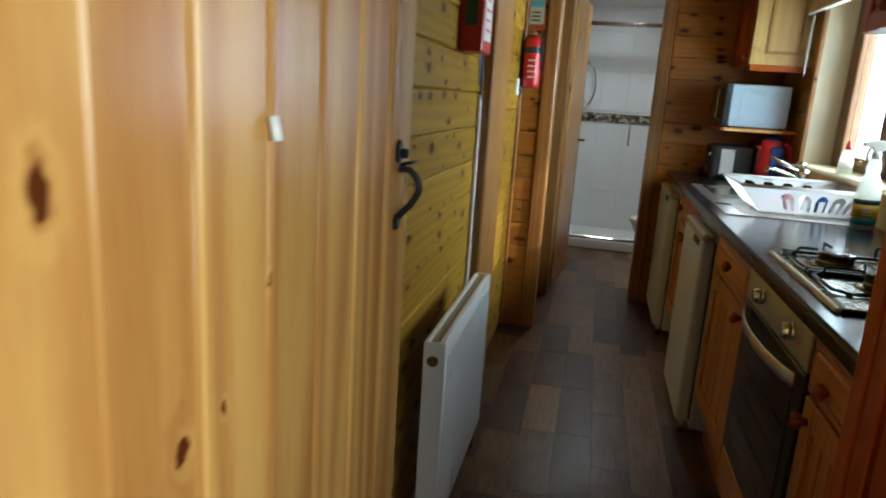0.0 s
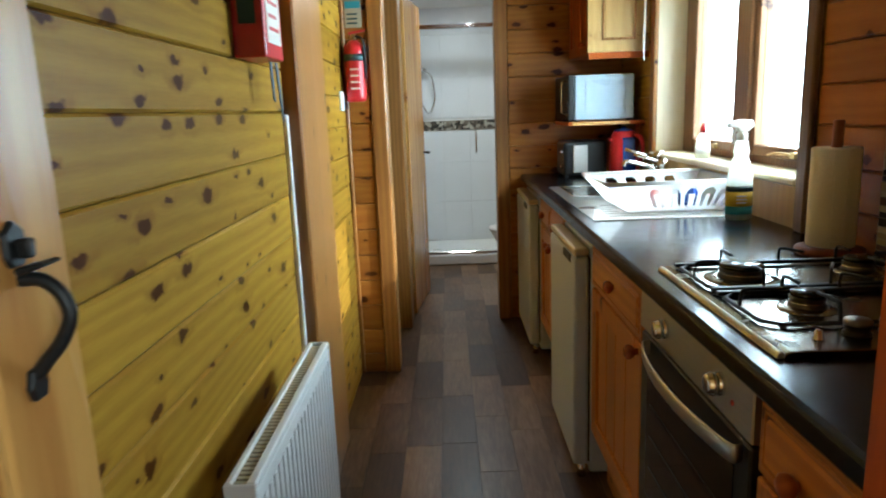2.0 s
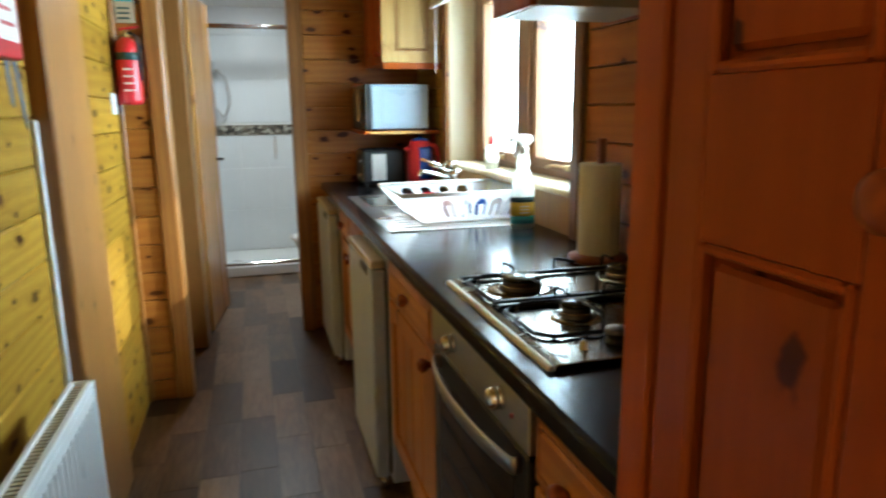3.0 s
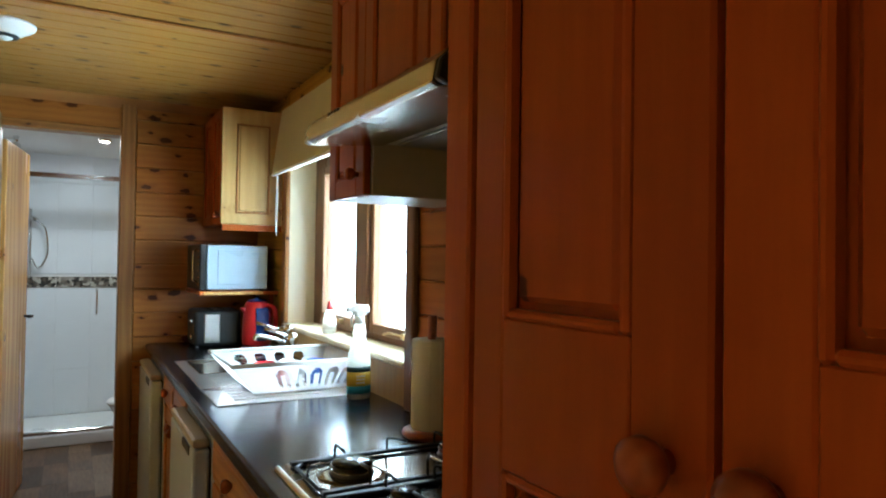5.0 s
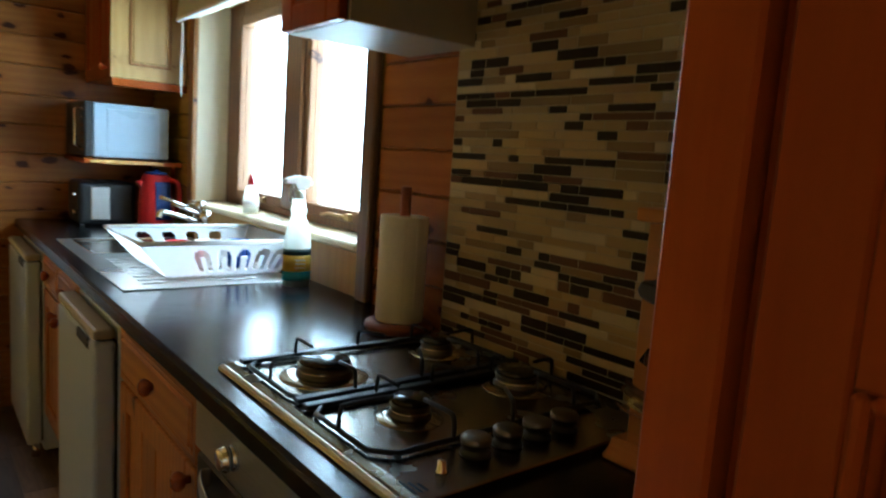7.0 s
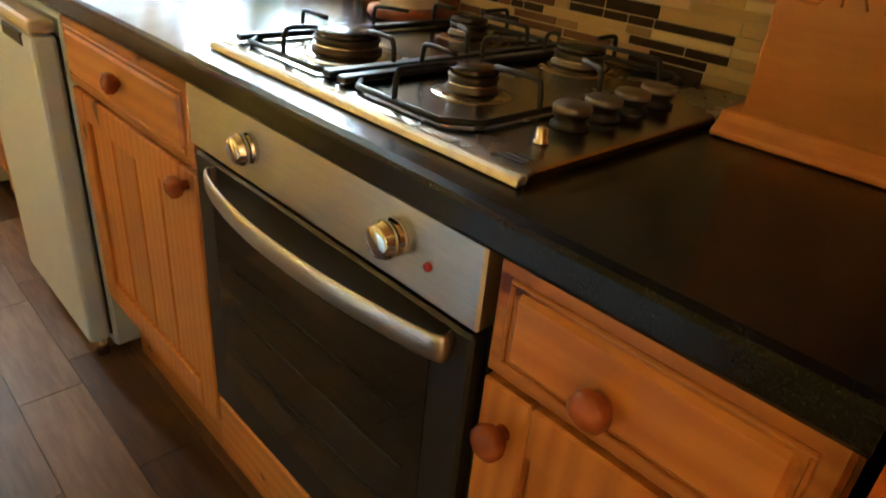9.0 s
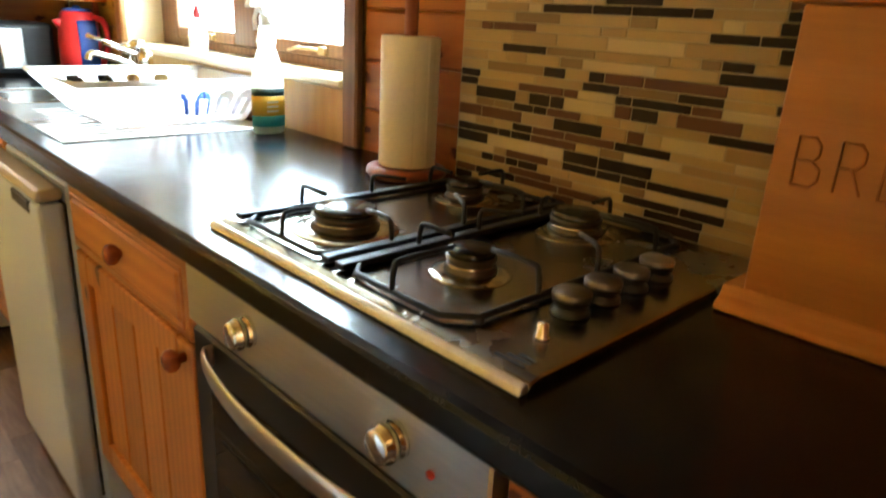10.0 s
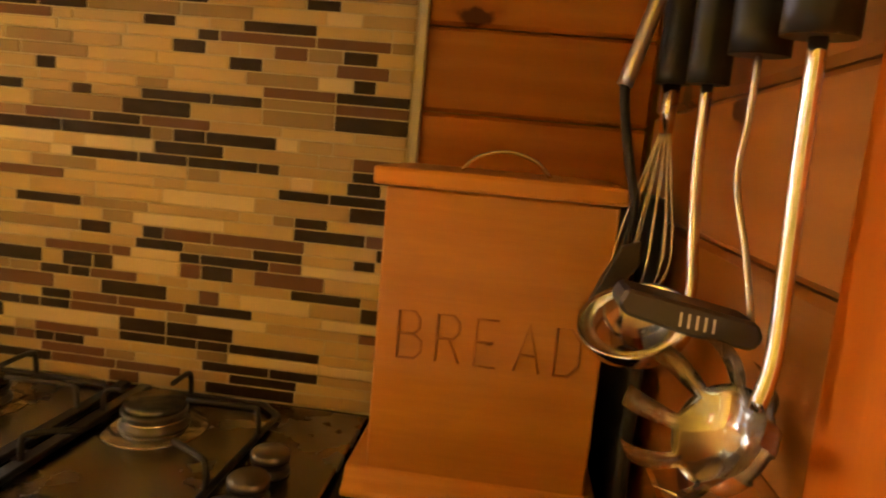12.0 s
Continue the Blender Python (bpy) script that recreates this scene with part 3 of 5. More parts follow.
blind = thing("window_blind", (0.55, 2.4, 1.8), "cream fabric blind drawn up over the kitchen window", "blind")
part("folded_fabric", prism_bm([(0.596, 2.13), (0.545, 2.13), (0.50, 1.812), (0.51, 1.802), (0.596, 1.83)], "y", 1.44, 2.99, 0.003), M["blind"], blind)
part("bottom_bar", box(0.497, 0.512, 1.44, 2.99, 1.795, 1.81, 0.004), M["white_plastic"], blind, "white bottom bar")
part("pull_cord", tube_bm([(0.53, 3.0, 1.8), (0.53, 3.02, 1.6), (0.535, 3.02, 1.5), (0.54, 3.03, 1.6), (0.54, 3.02, 1.8)], 0.002, 6), M["white_plastic"], blind)


# ---------------------------------------------------------------- kitchen units
def knob(parent, x, y0, z, r=0.019, material=None, label=""):
    """A turned pine knob on a front that faces the corridor."""
    prof = [(r * 0.45, 0.0), (r * 0.42, 0.008), (r * 0.8, 0.013), (r, 0.02), (r * 0.95, 0.028), (r * 0.6, 0.033), (0.001, 0.034)]
    return part("knob", lathe_bm(prof, (x, y0, z), 20, "x"), material or M["knob"], parent, label)


def panel_front(parent, name, x, y0, y1, z0, z1, mat, stile=0.055, grooves=0, thick=0.02):
    """A framed cupboard front facing -x with its sunk and raised field."""
    front = part(name, box(x, x + thick, y0, y0 + stile, z0, z1, 0.003), mat, parent)
    bm = box(x, x + thick, y1 - stile, y1, z0, z1, 0.003)
    box(x, x + thick, y0 + stile, y1 - stile, z0, z0 + stile, 0.003, bm)
    box(x, x + thick, y0 + stile, y1 - stile, z1 - stile, z1, 0.003, bm)
    part("frame", bm, mat, front)
    a, b, c, d = y0 + stile, y1 - stile, z0 + stile, z1 - stile
    if grooves:
        w = (b - a) / grooves
        part("backing", box(x + 0.0142, x + thick - 0.003, a, b, c, d), mat, front)
        for i in range(grooves):
            part("board", box(x + 0.0085, x + 0.014, a + i * w + 0.0035, a + (i + 1) * w - 0.0035, c, d, 0.003), mat, front)
    else:
        bm = box(x + 0.009, x + thick - 0.003, a, b, c, d)
        e = 0.018
        box(x + 0.002, x + 0.012, a + e, b - e, c + e, d - e, 0.006, bm)
        part("raised_field", bm, mat, front)
        mould = box(x + 0.001, x + 0.01, a, a + 0.008, c, d, 0.003)
        box(x + 0.001, x + 0.01, b - 0.008, b, c, d, 0.003, mould)
        box(x + 0.001, x + 0.01, a + 0.008, b - 0.008, c, c + 0.008, 0.003, mould)
        box(x + 0.001, x + 0.01, a + 0.008, b - 0.008, d - 0.008, d, 0.003, mould)
        part("moulding", mould, mat, front)
    return front


def drawer_front(parent, x, y0, y1, z0, z1, mat):
    front = part("drawer", box(x, x + 0.02, y0, y1, z0, z1, 0.004), mat, parent)
    m = 0.026
    bm = box(x - 0.006, x + 0.004, y0 + m, y1 - m, z0 + m, z1 - m, 0.005)
    part("raised_field", bm, mat, front)
    n = 0.017
    rim = box(x - 0.003, x + 0.004, y0 + n, y1 - n, z0 + n, z0 + n + 0.005, 0.0015)
    box(x - 0.003, x + 0.004, y0 + n, y1 - n, z1 - n - 0.005, z1 - n, 0.0015, rim)
    box(x - 0.003, x + 0.004, y0 + n, y0 + n + 0.005, z0 + n + 0.005, z1 - n - 0.005, 0.0015, rim)
    box(x - 0.003, x + 0.004, y1 - n - 0.005, y1 - n, z0 + n + 0.005, z1 - n - 0.005, 0.0015, rim)
    part("moulding", rim, mat, front)
    return front


FX = 0.022
WT = thing("worktop", (0, 0, 0.865), "long dark speckled laminate kitchen worktop", "worktop")
part("top", box(0.0122, RW, 0.292, END - 0.004, 0.865, 0.905), M["worktop"], WT)
part("front_edge", prism_bm([(0.0, 0.872), (0.003, 0.867), (0.012, 0.865), (0.012, 0.905), (0.003, 0.902), (0.0, 0.897)], "y", 0.292, END - 0.004), M["worktop"], WT)


def base_unit(y0, y1, label, rows, grooves=3, knobs=()):
    unit = thing("base_cabinet", (0.04, y0, 0), label, "cabinet", "pine base units")
    part("carcass", box(FX + 0.022, 0.59, y0, y1, 0.15, 0.863), M["unit_z"], unit)
    part("plinth", box(0.08, 0.1, y0, y1, 0.002, 0.148), M["unit_y"], unit)
    for kind, a, b, c, d in rows:
        if kind == "drawer":
            drawer_front(unit, FX, a, b, c, d, M["unit_y"])
        else:
            panel_front(unit, "door", FX, a, b, c, d, M["unit_z"], 0.06, grooves)
    for ky, kz in knobs:
        knob(unit, FX, ky, kz)
    return unit


base_unit(0.295, 0.594, "narrow knotty pine base unit with one drawer and a cupboard door", [("drawer", 0.298, 0.59, 0.732, 0.858), ("door", 0.298, 0.59, 0.2, 0.724)], 3, ((0.463, 0.782), (0.556, 0.676)))
base_unit(1.206, 1.776, "knotty pine base unit with a drawer over a boarded door", [("drawer", 1.21, 1.772, 0.716, 0.852), ("door", 1.21, 1.772, 0.2, 0.708)], 4, ((1.47, 0.789), (1.24, 0.683)))
base_unit(2.31, 3.0, "knotty pine sink unit with two drawers over two doors", [("drawer", 2.314, 2.65, 0.716, 0.852), ("drawer", 2.658, 2.996, 0.716, 0.852), ("door", 2.314, 2.65, 0.2, 0.708), ("door", 2.658, 2.996, 0.2, 0.708)], 3, ((2.48, 0.785), (2.83, 0.785), (2.61, 0.66), (2.7, 0.66)))
solo("end_panel", box(0.03, 0.59, 3.6, 3.655, 0.002, 0.863, 0.003), M["unit_z"], "pine panel closing the end of the kitchen units", "panel")


def under_counter_fridge(y0, y1, label):
    f = thing("fridge", (0, y0, 0), label, "fridge", "white appliances under the worktop")
    part("cabinet_body", box(0.022, 0.56, y0, y1, 0.03, 0.845, 0.008), M["fridge"], f)
    door = part("door", box(-0.035, 0.016, y0 + 0.004, y1 - 0.004, 0.06, 0.805, 0.01, None, 2), M["fridge"], f)
    part("door_cap", box(-0.036, 0.017, y0 + 0.003, y1 - 0.003, 0.808, 0.836, 0.01, None, 2), M["cream"], door, "yellowed plastic top cap")
    part("grip", box(-0.0385, -0.03, y0 + 0.06, y0 + 0.2, 0.775, 0.803, 0.003), M["rubber"], door, "dark recessed grip")
    part("gasket", box(0.0165, 0.0215, y0 + 0.01, y1 - 0.01, 0.07, 0.8), M["rubber"], f)
    for fy in (y0 + 0.04, y1 - 0.04):
        part("foot", cyl_bm((0.0, fy, 0.001), (0.0, fy, 0.05), 0.016, 0.012, 14), M["chrome"], f)
    return f


under_counter_fridge(1.785, 2.295, "white under-counter fridge with a yellowed top edge")
under_counter_fridge(3.02, 3.59, "white under-counter freezer beside the sink unit")

# oven
oven = thing("built_in_oven", (0.02, 0.9, 0.29), "stainless steel built-in oven with dark glass door", "oven")
part("body", box(0.045, 0.58, 0.603, 1.197, 0.28, 0.862), M["black"], oven)
fascia = part("control_panel", box(0.016, 0.044, 0.601, 1.198, 0.766, 0.864, 0.003), M["panel_steel"], oven, "brushed steel control panel")
for ky in (0.729, 1.02):
    dial = part("dial", lathe_bm([(0.021, 0), (0.021, 0.006), (0.018, 0.008), (0.018, 0.011), (0.021, 0.013), (0.021, 0.018), (0.018, 0.02), (0.018, 0.025), (0.015, 0.027), (0.001, 0.027)], (0.016, ky - 0.006, 0.818), 28, "x"), M["chrome"], fascia)
    part("dial_ring", lathe_bm([(0.0185, 0.0085), (0.0186, 0.0108)], (0.0158, ky - 0.006, 0.818), 24, "x"), M["black"], dial)
part("pilot_light", lathe_bm([(0.005, 0), (0.005, 0.003), (0.001, 0.004)], (0.016, 0.672, 0.806), 12, "x"), M["amber"], fascia, "small red pilot light")
odoor = part("door", box(0.018, 0.044, 0.606, 1.192, 0.29, 0.758, 0.004), M["black"], oven, "black glass oven door")
part("window", box(0.0165, 0.0185, 0.66, 1.14, 0.36, 0.70), M["dark_glass"], odoor)
for z in (0.44, 0.52, 0.6):
    part("rack_line", box(0.0145, 0.0165, 0.69, 1.11, z, z + 0.002), M["iron"], odoor)
hp = [(0.016, 0.632, 0.738), (0.0, 0.634, 0.738), (-0.012, 0.7, 0.736), (-0.022, 0.8, 0.734), (-0.025, 0.9, 0.733), (-0.023, 0.98, 0.734), (-0.014, 1.06, 0.736), (0.0, 1.118, 0.738), (0.016, 1.122, 0.738)]
part("handle", tube_bm(curve_pts(hp, 6), 0.01, 12, None, False, (0.004, 0.017)), M["panel_steel"], odoor, "bowed grey handle")
solo("oven_filler_panel", box(FX, FX + 0.02, 0.601, 1.198, 0.15, 0.276, 0.003), M["unit_y"], "pine filler panel below the oven", "panel")
solo("oven_plinth", box(0.08, 0.1, 0.598, 1.202, 0.002, 0.148), M["unit_y"], "pine plinth board below the oven", "panel")

# hob
hob = thing("gas_hob", (0.31, 0.89, 0.905), "stainless steel gas hob with four burners set in the worktop", "hob")
plate = part("plate", prism_bm([(0.058, 0.906), (0.062, 0.914), (0.075, 0.917), (0.555, 0.917), (0.566, 0.914), (0.57, 0.906)], "y", 0.606, 1.182, 0.002), M["hob_steel"], hob)
part("front_trim", prism_bm([(0.048, 0.906), (0.05, 0.913), (0.056, 0.916), (0.061, 0.914), (0.061, 0.906)], "y", 0.606, 1.182, 0.001), M["worn_edge"], hob, "pale worn front edge")
part("seam", box(0.075, 0.556, 0.9215, 0.9235, 0.917, 0.9178), M["iron"], plate)
BURN = ((0.182, 1.04, 0.044), (0.203, 0.815, 0.029), (0.445, 1.065, 0.03), (0.45, 0.842, 0.036))
for bx, by, r in BURN:
    part("pressed_dish", lathe_bm([(r * 1.75, 0.0), (r * 1.7, 0.0012), (r * 1.35, 0.0035), (r * 1.2, 0.0045), (0.001, 0.0045)], (bx, by, 0.917), 36), M["dish"], plate, "polished pressed ring")
    burner = part("burner", lathe_bm([(r * 1.12, 0.0), (r * 1.12, 0.004), (r * 1.02, 0.007), (r * 1.0, 0.014), (r * 1.06, 0.0165), (r * 1.06, 0.019), (r * 0.9, 0.02)], (bx, by, 0.9212), 32), M["burner_metal"], hob)
    part("flame_ring", lathe_bm([(r * 1.015, 0.0), (r * 1.03, 0.003)], (bx, by, 0.929), 32), M["chrome"], burner)
    part("burner_cap", lathe_bm([(r * 0.98, 0), (r * 1.01, 0.002), (r * 1.0, 0.007), (r * 0.92, 0.0095), (0.001, 0.0105)], (bx, by, 0.9412), 32), M["cap"], burner, "black enamel cap")


def pan_support(y0, y1, burners, right_bar):
    """One wire pan support over two burners, with flat bars where two supports meet."""
    zb, zt, c = 0.923, 0.957, 0.028
    ring = [(0.082 + c, y0, zb), (0.54 - c, y0, zb), (0.54, y0 + c, zb), (0.54, y1 - c, zb), (0.54 - c, y1, zb), (0.082 + c, y1, zb), (0.082, y1 - c, zb), (0.082, y0 + c, zb)]
    g = part("grate", tube_bm(ring, 0.004, 8, None, True), M["iron"], hob, "black wire pan support")
    for yy in (y0, y1) if right_bar else (y1,):
        part("flat_bar", box(0.078, 0.545, yy - 0.0085, yy + 0.0085, zb - 0.003, zb + 0.0055, 0.0015), M["iron"], g)
    for i, (bx, by, r) in enumerate(burners):
        edge = 0.082 if bx < 0.3 else 0.54
        for px, py in ((edge, by), (bx, y0), (bx, y1)):
            st = Vector((px, py, 0))
            d = (Vector((bx, by, 0)) - st).normalized()
            e = Vector((bx, by, 0)) - d * r * 1.12
            pts = curve_pts([(*st.xy, zb), (*(st + d * 0.0005).xy, zb + 0.014), (*(st + d * 0.003).xy, zt - 0.006), (*(st + d * 0.012).xy, zt), (*e.xy, zt - 0.001)], 3)
            part("finger", tube_bm(pts, 0.0034, 8), M["iron"], g)
    for py, d in ((y0, 1), (y1, -1)):
        pts = curve_pts([(0.315, py, zb), (0.315, py + d * 0.001, zt - 0.007), (0.32, py + d * 0.01, zt), (0.345, py + d * 0.05, zt - 0.001)], 4)
        part("finger", tube_bm(pts, 0.0034, 8), M["iron"], g)
    for px, py in ((0.11, y0), (0.11, y1), (0.51, y0), (0.51, y1)):
        part("foot", cyl_bm((px, py, 0.9172), (px, py, zb), 0.006, 0.005, 10), M["rubber"], g)


pan_support(0.938, 1.152, (BURN[0], BURN[2]), True)
pan_support(0.712, 0.908, (BURN[1], BURN[3]), False)
for kx in (0.208, 0.266, 0.324, 0.382):
    kb = part("control_knob", lathe_bm([(0.0215, 0), (0.0215, 0.004), (0.0175, 0.006), (0.0175, 0.011), (0.0205, 0.013), (0.0205, 0.021), (0.0185, 0.0235), (0.001, 0.0245)], (kx, 0.672, 0.917), 28), M["black"], hob, "round control knob with a metal top")
    part("knob_top", lathe_bm([(0.0206, 0.0), (0.0212, 0.002), (0.0212, 0.006), (0.019, 0.0085), (0.001, 0.009)], (kx, 0.672, 0.934), 28), M["knob_metal"], kb)
part("ignition_button", lathe_bm([(0.0085, 0), (0.0085, 0.003), (0.0065, 0.005), (0.006, 0.016), (0.001, 0.018)], (0.135, 0.652, 0.917), 14), M["chrome"], hob)
for i in range(3):
    part("print_line", box(0.075 + 0.008 * i, 0.079 + 0.008 * i, 0.625, 0.66 - 0.008 * i, 0.917, 0.9174), M["rubber"], plate)

# cooker hood and wall cupboards
hood = thing("cooker_hood", (0.3, 0.84, 1.66), "stainless steel cooker hood under the wall cupboards", "hood")
part("visor", prism_bm([(0.10, 1.655), (0.112, 1.65), (0.30, 1.668), (0.30, 1.676), (0.20, 1.69), (0.16, 1.712), (0.132, 1.714), (0.108, 1.69)], "y", 0.545, 1.17, 0.002), M["hood_steel"], hood, "brushed steel curved visor")
part("end_cap", prism_bm([(0.103, 1.66), (0.12, 1.652), (0.30, 1.67), (0.30, 1.716), (0.14, 1.716), (0.11, 1.69)], "y", 0.53, 0.544, 0.003), M["black"], hood, "black plastic end cap")
part("end_cap", prism_bm([(0.103, 1.66), (0.12, 1.652), (0.30, 1.67), (0.30, 1.716), (0.14, 1.716), (0.11, 1.69)], "y", 1.171, 1.176, 0.002), M["black"], hood)
part("body", box(0.302, 0.594, 0.545, 1.17, 1.672, 1.714, 0.003), M["silver"], hood)
filt = part("grease_filter", box(0.32, 0.56, 0.6, 0.84, 1.664, 1.671, 0.002), M["mesh"], hood, "ribbed metal grease filter")
for i in range(28):
    part("rib", box(0.322, 0.558, 0.603 + i * 0.0085, 0.607 + i * 0.0085, 1.6625, 1.6645), M["mesh"], filt)
part("filter_catch", box(0.42, 0.47, 0.70, 0.72, 1.659, 1.6625, 0.002), M["black"], filt)
part("lamp_cover", box(0.32, 0.56, 0.86, 1.13, 1.664, 1.671, 0.002), M["mesh"], hood)
for i in range(4):
    part("switch", lathe_bm([(0.007, 0), (0.007, 0.004), (0.001, 0.005)], (0.122, 1.0 + i * 0.018, 1.7), 12, "x"), M["black"], hood)


def wall_cupboard(x0, y0, y1, z0, z1, label, doors, knobs, side):
    unit = thing("wall_cabinet", (x0, y0, z0), label, "cabinet", "pine wall cupboards")
    part("carcass", box(x0 + 0.022, 0.597, y0, y1, z0, z1, 0.002), side, unit)
    for a, b in doors:
        panel_front(unit, "door", x0, a, b, z0, z1, M["cab_z"], 0.05)
    for ky, kz in knobs:
        knob(unit, x0, ky, kz, 0.017)
    return unit


wall_cupboard(0.255, 1.18, 1.435, 1.546, 2.13, "narrow pine wall cupboard with a pale laminate side", [(1.184, 1.431)], ((1.222, 1.6),), M["cream"])
wall_cupboard(0.25, 0.50, 1.176, 1.718, 2.13, "low pine wall cupboard over the cooker hood", [(0.504, 0.836), (0.842, 1.172)], ((0.8, 1.76), (0.88, 1.76)), M["cab_z"])

corner = thing("wall_cabinet", (0.26, 3.15, 1.55), "pine wall cupboard in the corner, its panelled end coloured paler for window light", "cabinet", "pine wall cupboards")
part("carcass", box(0.285, 0.597, 3.172, END - 0.02, 1.548, 2.145), M["cab_z"], corner)
# The end facing the window light gets a paler pine than the doors.
endp = part("end_panel", box(0.262, 0.575, 3.152, 3.17, 1.548, 2.145, 0.003), M["pale_z"], corner, "pine end panel with window light put into its paler colour")
bm = box(0.35, 0.49, 3.147, 3.153, 1.62, 2.05, 0.003)
part("raised_field", bm, M["pale_z"], endp)
mo = box(0.335, 0.345, 3.145, 3.152, 1.605, 2.065, 0.002)
box(0.495, 0.505, 3.145, 3.152, 1.605, 2.065, 0.002, mo)
box(0.345, 0.495, 3.145, 3.152, 1.605, 1.615, 0.002, mo)
box(0.345, 0.495, 3.145, 3.152, 2.055, 2.065, 0.002, mo)
part("moulding", mo, M["trim_z"], endp)
panel_front(corner, "door", 0.262, 3.174, 3.41, 1.548, 2.145, M["cab_z"], 0.05)
panel_front(corner, "door", 0.262, 3.415, 3.66, 1.548, 2.145, M["cab_z"], 0.05)
knob(corner, 0.262, 3.21, 1.59, 0.014)
shift(corner, 0.025, 0, 0.008)
part("light_pelmet", box(0.27, 0.575, 3.153, 3.168, 1.515, 1.547, 0.002), M["cab_y"], corner)

# tall cupboard by the entrance
tall = thing("tall_cupboard", (0, -0.2, 0), "tall orange-varnished pine cupboard with panelled doors", "cupboard")
part("carcass", box(0.006, 0.6, -0.6, 0.196, 0.08, 2.2), M["cab_z"], tall)
part("plinth", box(0.06, 0.08, -0.6, 0.2, -0.02, 0.08), M["cab_y"], tall)
part("filler_strip", box(0.004, 0.03, 0.198, 0.243, -0.02, 2.2), M["cab_z"], tall)
for y0, y1 in ((-0.047, 0.229), (-0.33, -0.053), (-0.6, -0.336)):
    d = part("door", box(-0.006, 0.004, y0, y1, 0.09, 2.18), M["cab_z"], tall)
    a, b = (0.022, 0.178) if y0 > -0.1 else (y0 + 0.05, y1 - 0.06)
    fr = box(-0.02, -0.006, y0, a, 0.09, 2.18, 0.003)
    box(-0.02, -0.006, b, y1, 0.09, 2.18, 0.003, fr)
    for c, e in ((0.09, 0.2), (1.18, 1.316), (2.06, 2.18)):
        box(-0.0197, -0.006, a, b, c, e, 0.0015, fr)
    part("frame", fr, M["cab_z"], d)
    for c, e in ((0.2, 1.18), (1.316, 2.06)):
        part("raised_field", box(-0.017, -0.006, a + 0.016, b - 0.016, c + 0.016, e - 0.016, 0.005), M["cab_z"], d)
        mo = box(-0.023, -0.008, a, a + 0.009, c, e, 0.003)
        box(-0.023, -0.008, b - 0.009, b, c, e, 0.003, mo)
        box(-0.023, -0.008, a + 0.009, b - 0.009, c, c + 0.009, 0.003, mo)
        box(-0.023, -0.008, a + 0.009, b - 0.009, e - 0.009, e, 0.003, mo)
        part("moulding", mo, M["cab_z"], d)
knob(tall, -0.02, -0.012, 1.238, 0.0195)
knob(tall, -0.02, -0.088, 1.238, 0.0195)
knob(tall, -0.02, -0.37, 1.238, 0.0195)


shift(tall, 0, -0.008, 0.022)

# ---------------------------------------------------------------- things on the worktop
sink = thing("kitchen_sink", (0.3, 2.4, 0.905), "stainless steel inset sink with a ribbed drainer", "sink")
bm = box(0.055, 0.555, 1.90, 2.93, 0.9055, 0.909, 0.0015)
part("flange", bm, M["steel"], sink)
bowl = box(0.10, 0.47, 2.52, 2.535, 0.9092, 0.913, 0.002)
box(0.10, 0.47, 2.865, 2.88, 0.9092, 0.913, 0.002, bowl)
box(0.10, 0.115, 2.535, 2.865, 0.9092, 0.913, 0.002, bowl)
box(0.455, 0.47, 2.535, 2.865, 0.9092, 0.913, 0.002, bowl)
part("bowl_rim", bowl, M["chrome"], sink)
part("bowl", box(0.116, 0.454, 2.536, 2.864, 0.9092, 0.9105), M["hob_steel"], sink)
for i in range(9):
    part("drainer_rib", box(0.12, 0.45, 1.96 + i * 0.055, 1.972 + i * 0.055, 0.909, 0.9125, 0.0015), M["steel"], sink)
tap = thing("mixer_tap", (0.5, 2.7, 0.909), "chrome kitchen tap with two lever heads", "tap")
part("base", lathe_bm([(0.028, 0), (0.026, 0.012), (0.016, 0.02), (0.014, 0.1), (0.001, 0.1)], (0.50, 2.66, 0.909), 20), M["chrome"], tap)
part("spout", tube_bm(curve_pts([(0.505, 2.66, 0.99), (0.47, 2.66, 1.012), (0.40, 2.66, 1.033), (0.36, 2.66, 1.04), (0.352, 2.66, 1.02)], 6), 0.011, 12), M["chrome"], tap)
part("column", lathe_bm([(0.018, 0), (0.018, 0.06), (0.022, 0.066), (0.023, 0.085), (0.018, 0.094), (0.001, 0.096)], (0.505, 2.66, 0.99), 18), M["chrome"], tap)
for dy, dz in ((-0.075, 0.0), (0.075, 0.014)):
    v = part("valve", lathe_bm([(0.018, 0), (0.018, 0.045), (0.024, 0.052), (0.024, 0.078), (0.016, 0.09), (0.001, 0.092)], (0.50, 2.66 + dy, 0.965 + dz), 16), M["chrome"], tap)
    part("lever", tube_bm([(0.50, 2.66 + dy, 1.035 + dz), (0.44, 2.66 + dy, 1.056 + dz), (0.375, 2.655 + dy, 1.078 + dz)], [0.007, 0.006, 0.008], 10), M["chrome"], v)
part("bridge", cyl_bm((0.50, 2.58, 0.985), (0.50, 2.74, 0.985), 0.013), M["chrome"], tap)

# dish rack
rack = thing("dish_rack", (0.35, 2.2, 0.912), "white plastic dish drying rack with slotted sides", "dish rack")
RB, RT = (0.2, 0.54, 2.0, 2.33), (0.112, 0.592, 1.965, 2.385)
Z0, Z1 = 0.918, 1.02


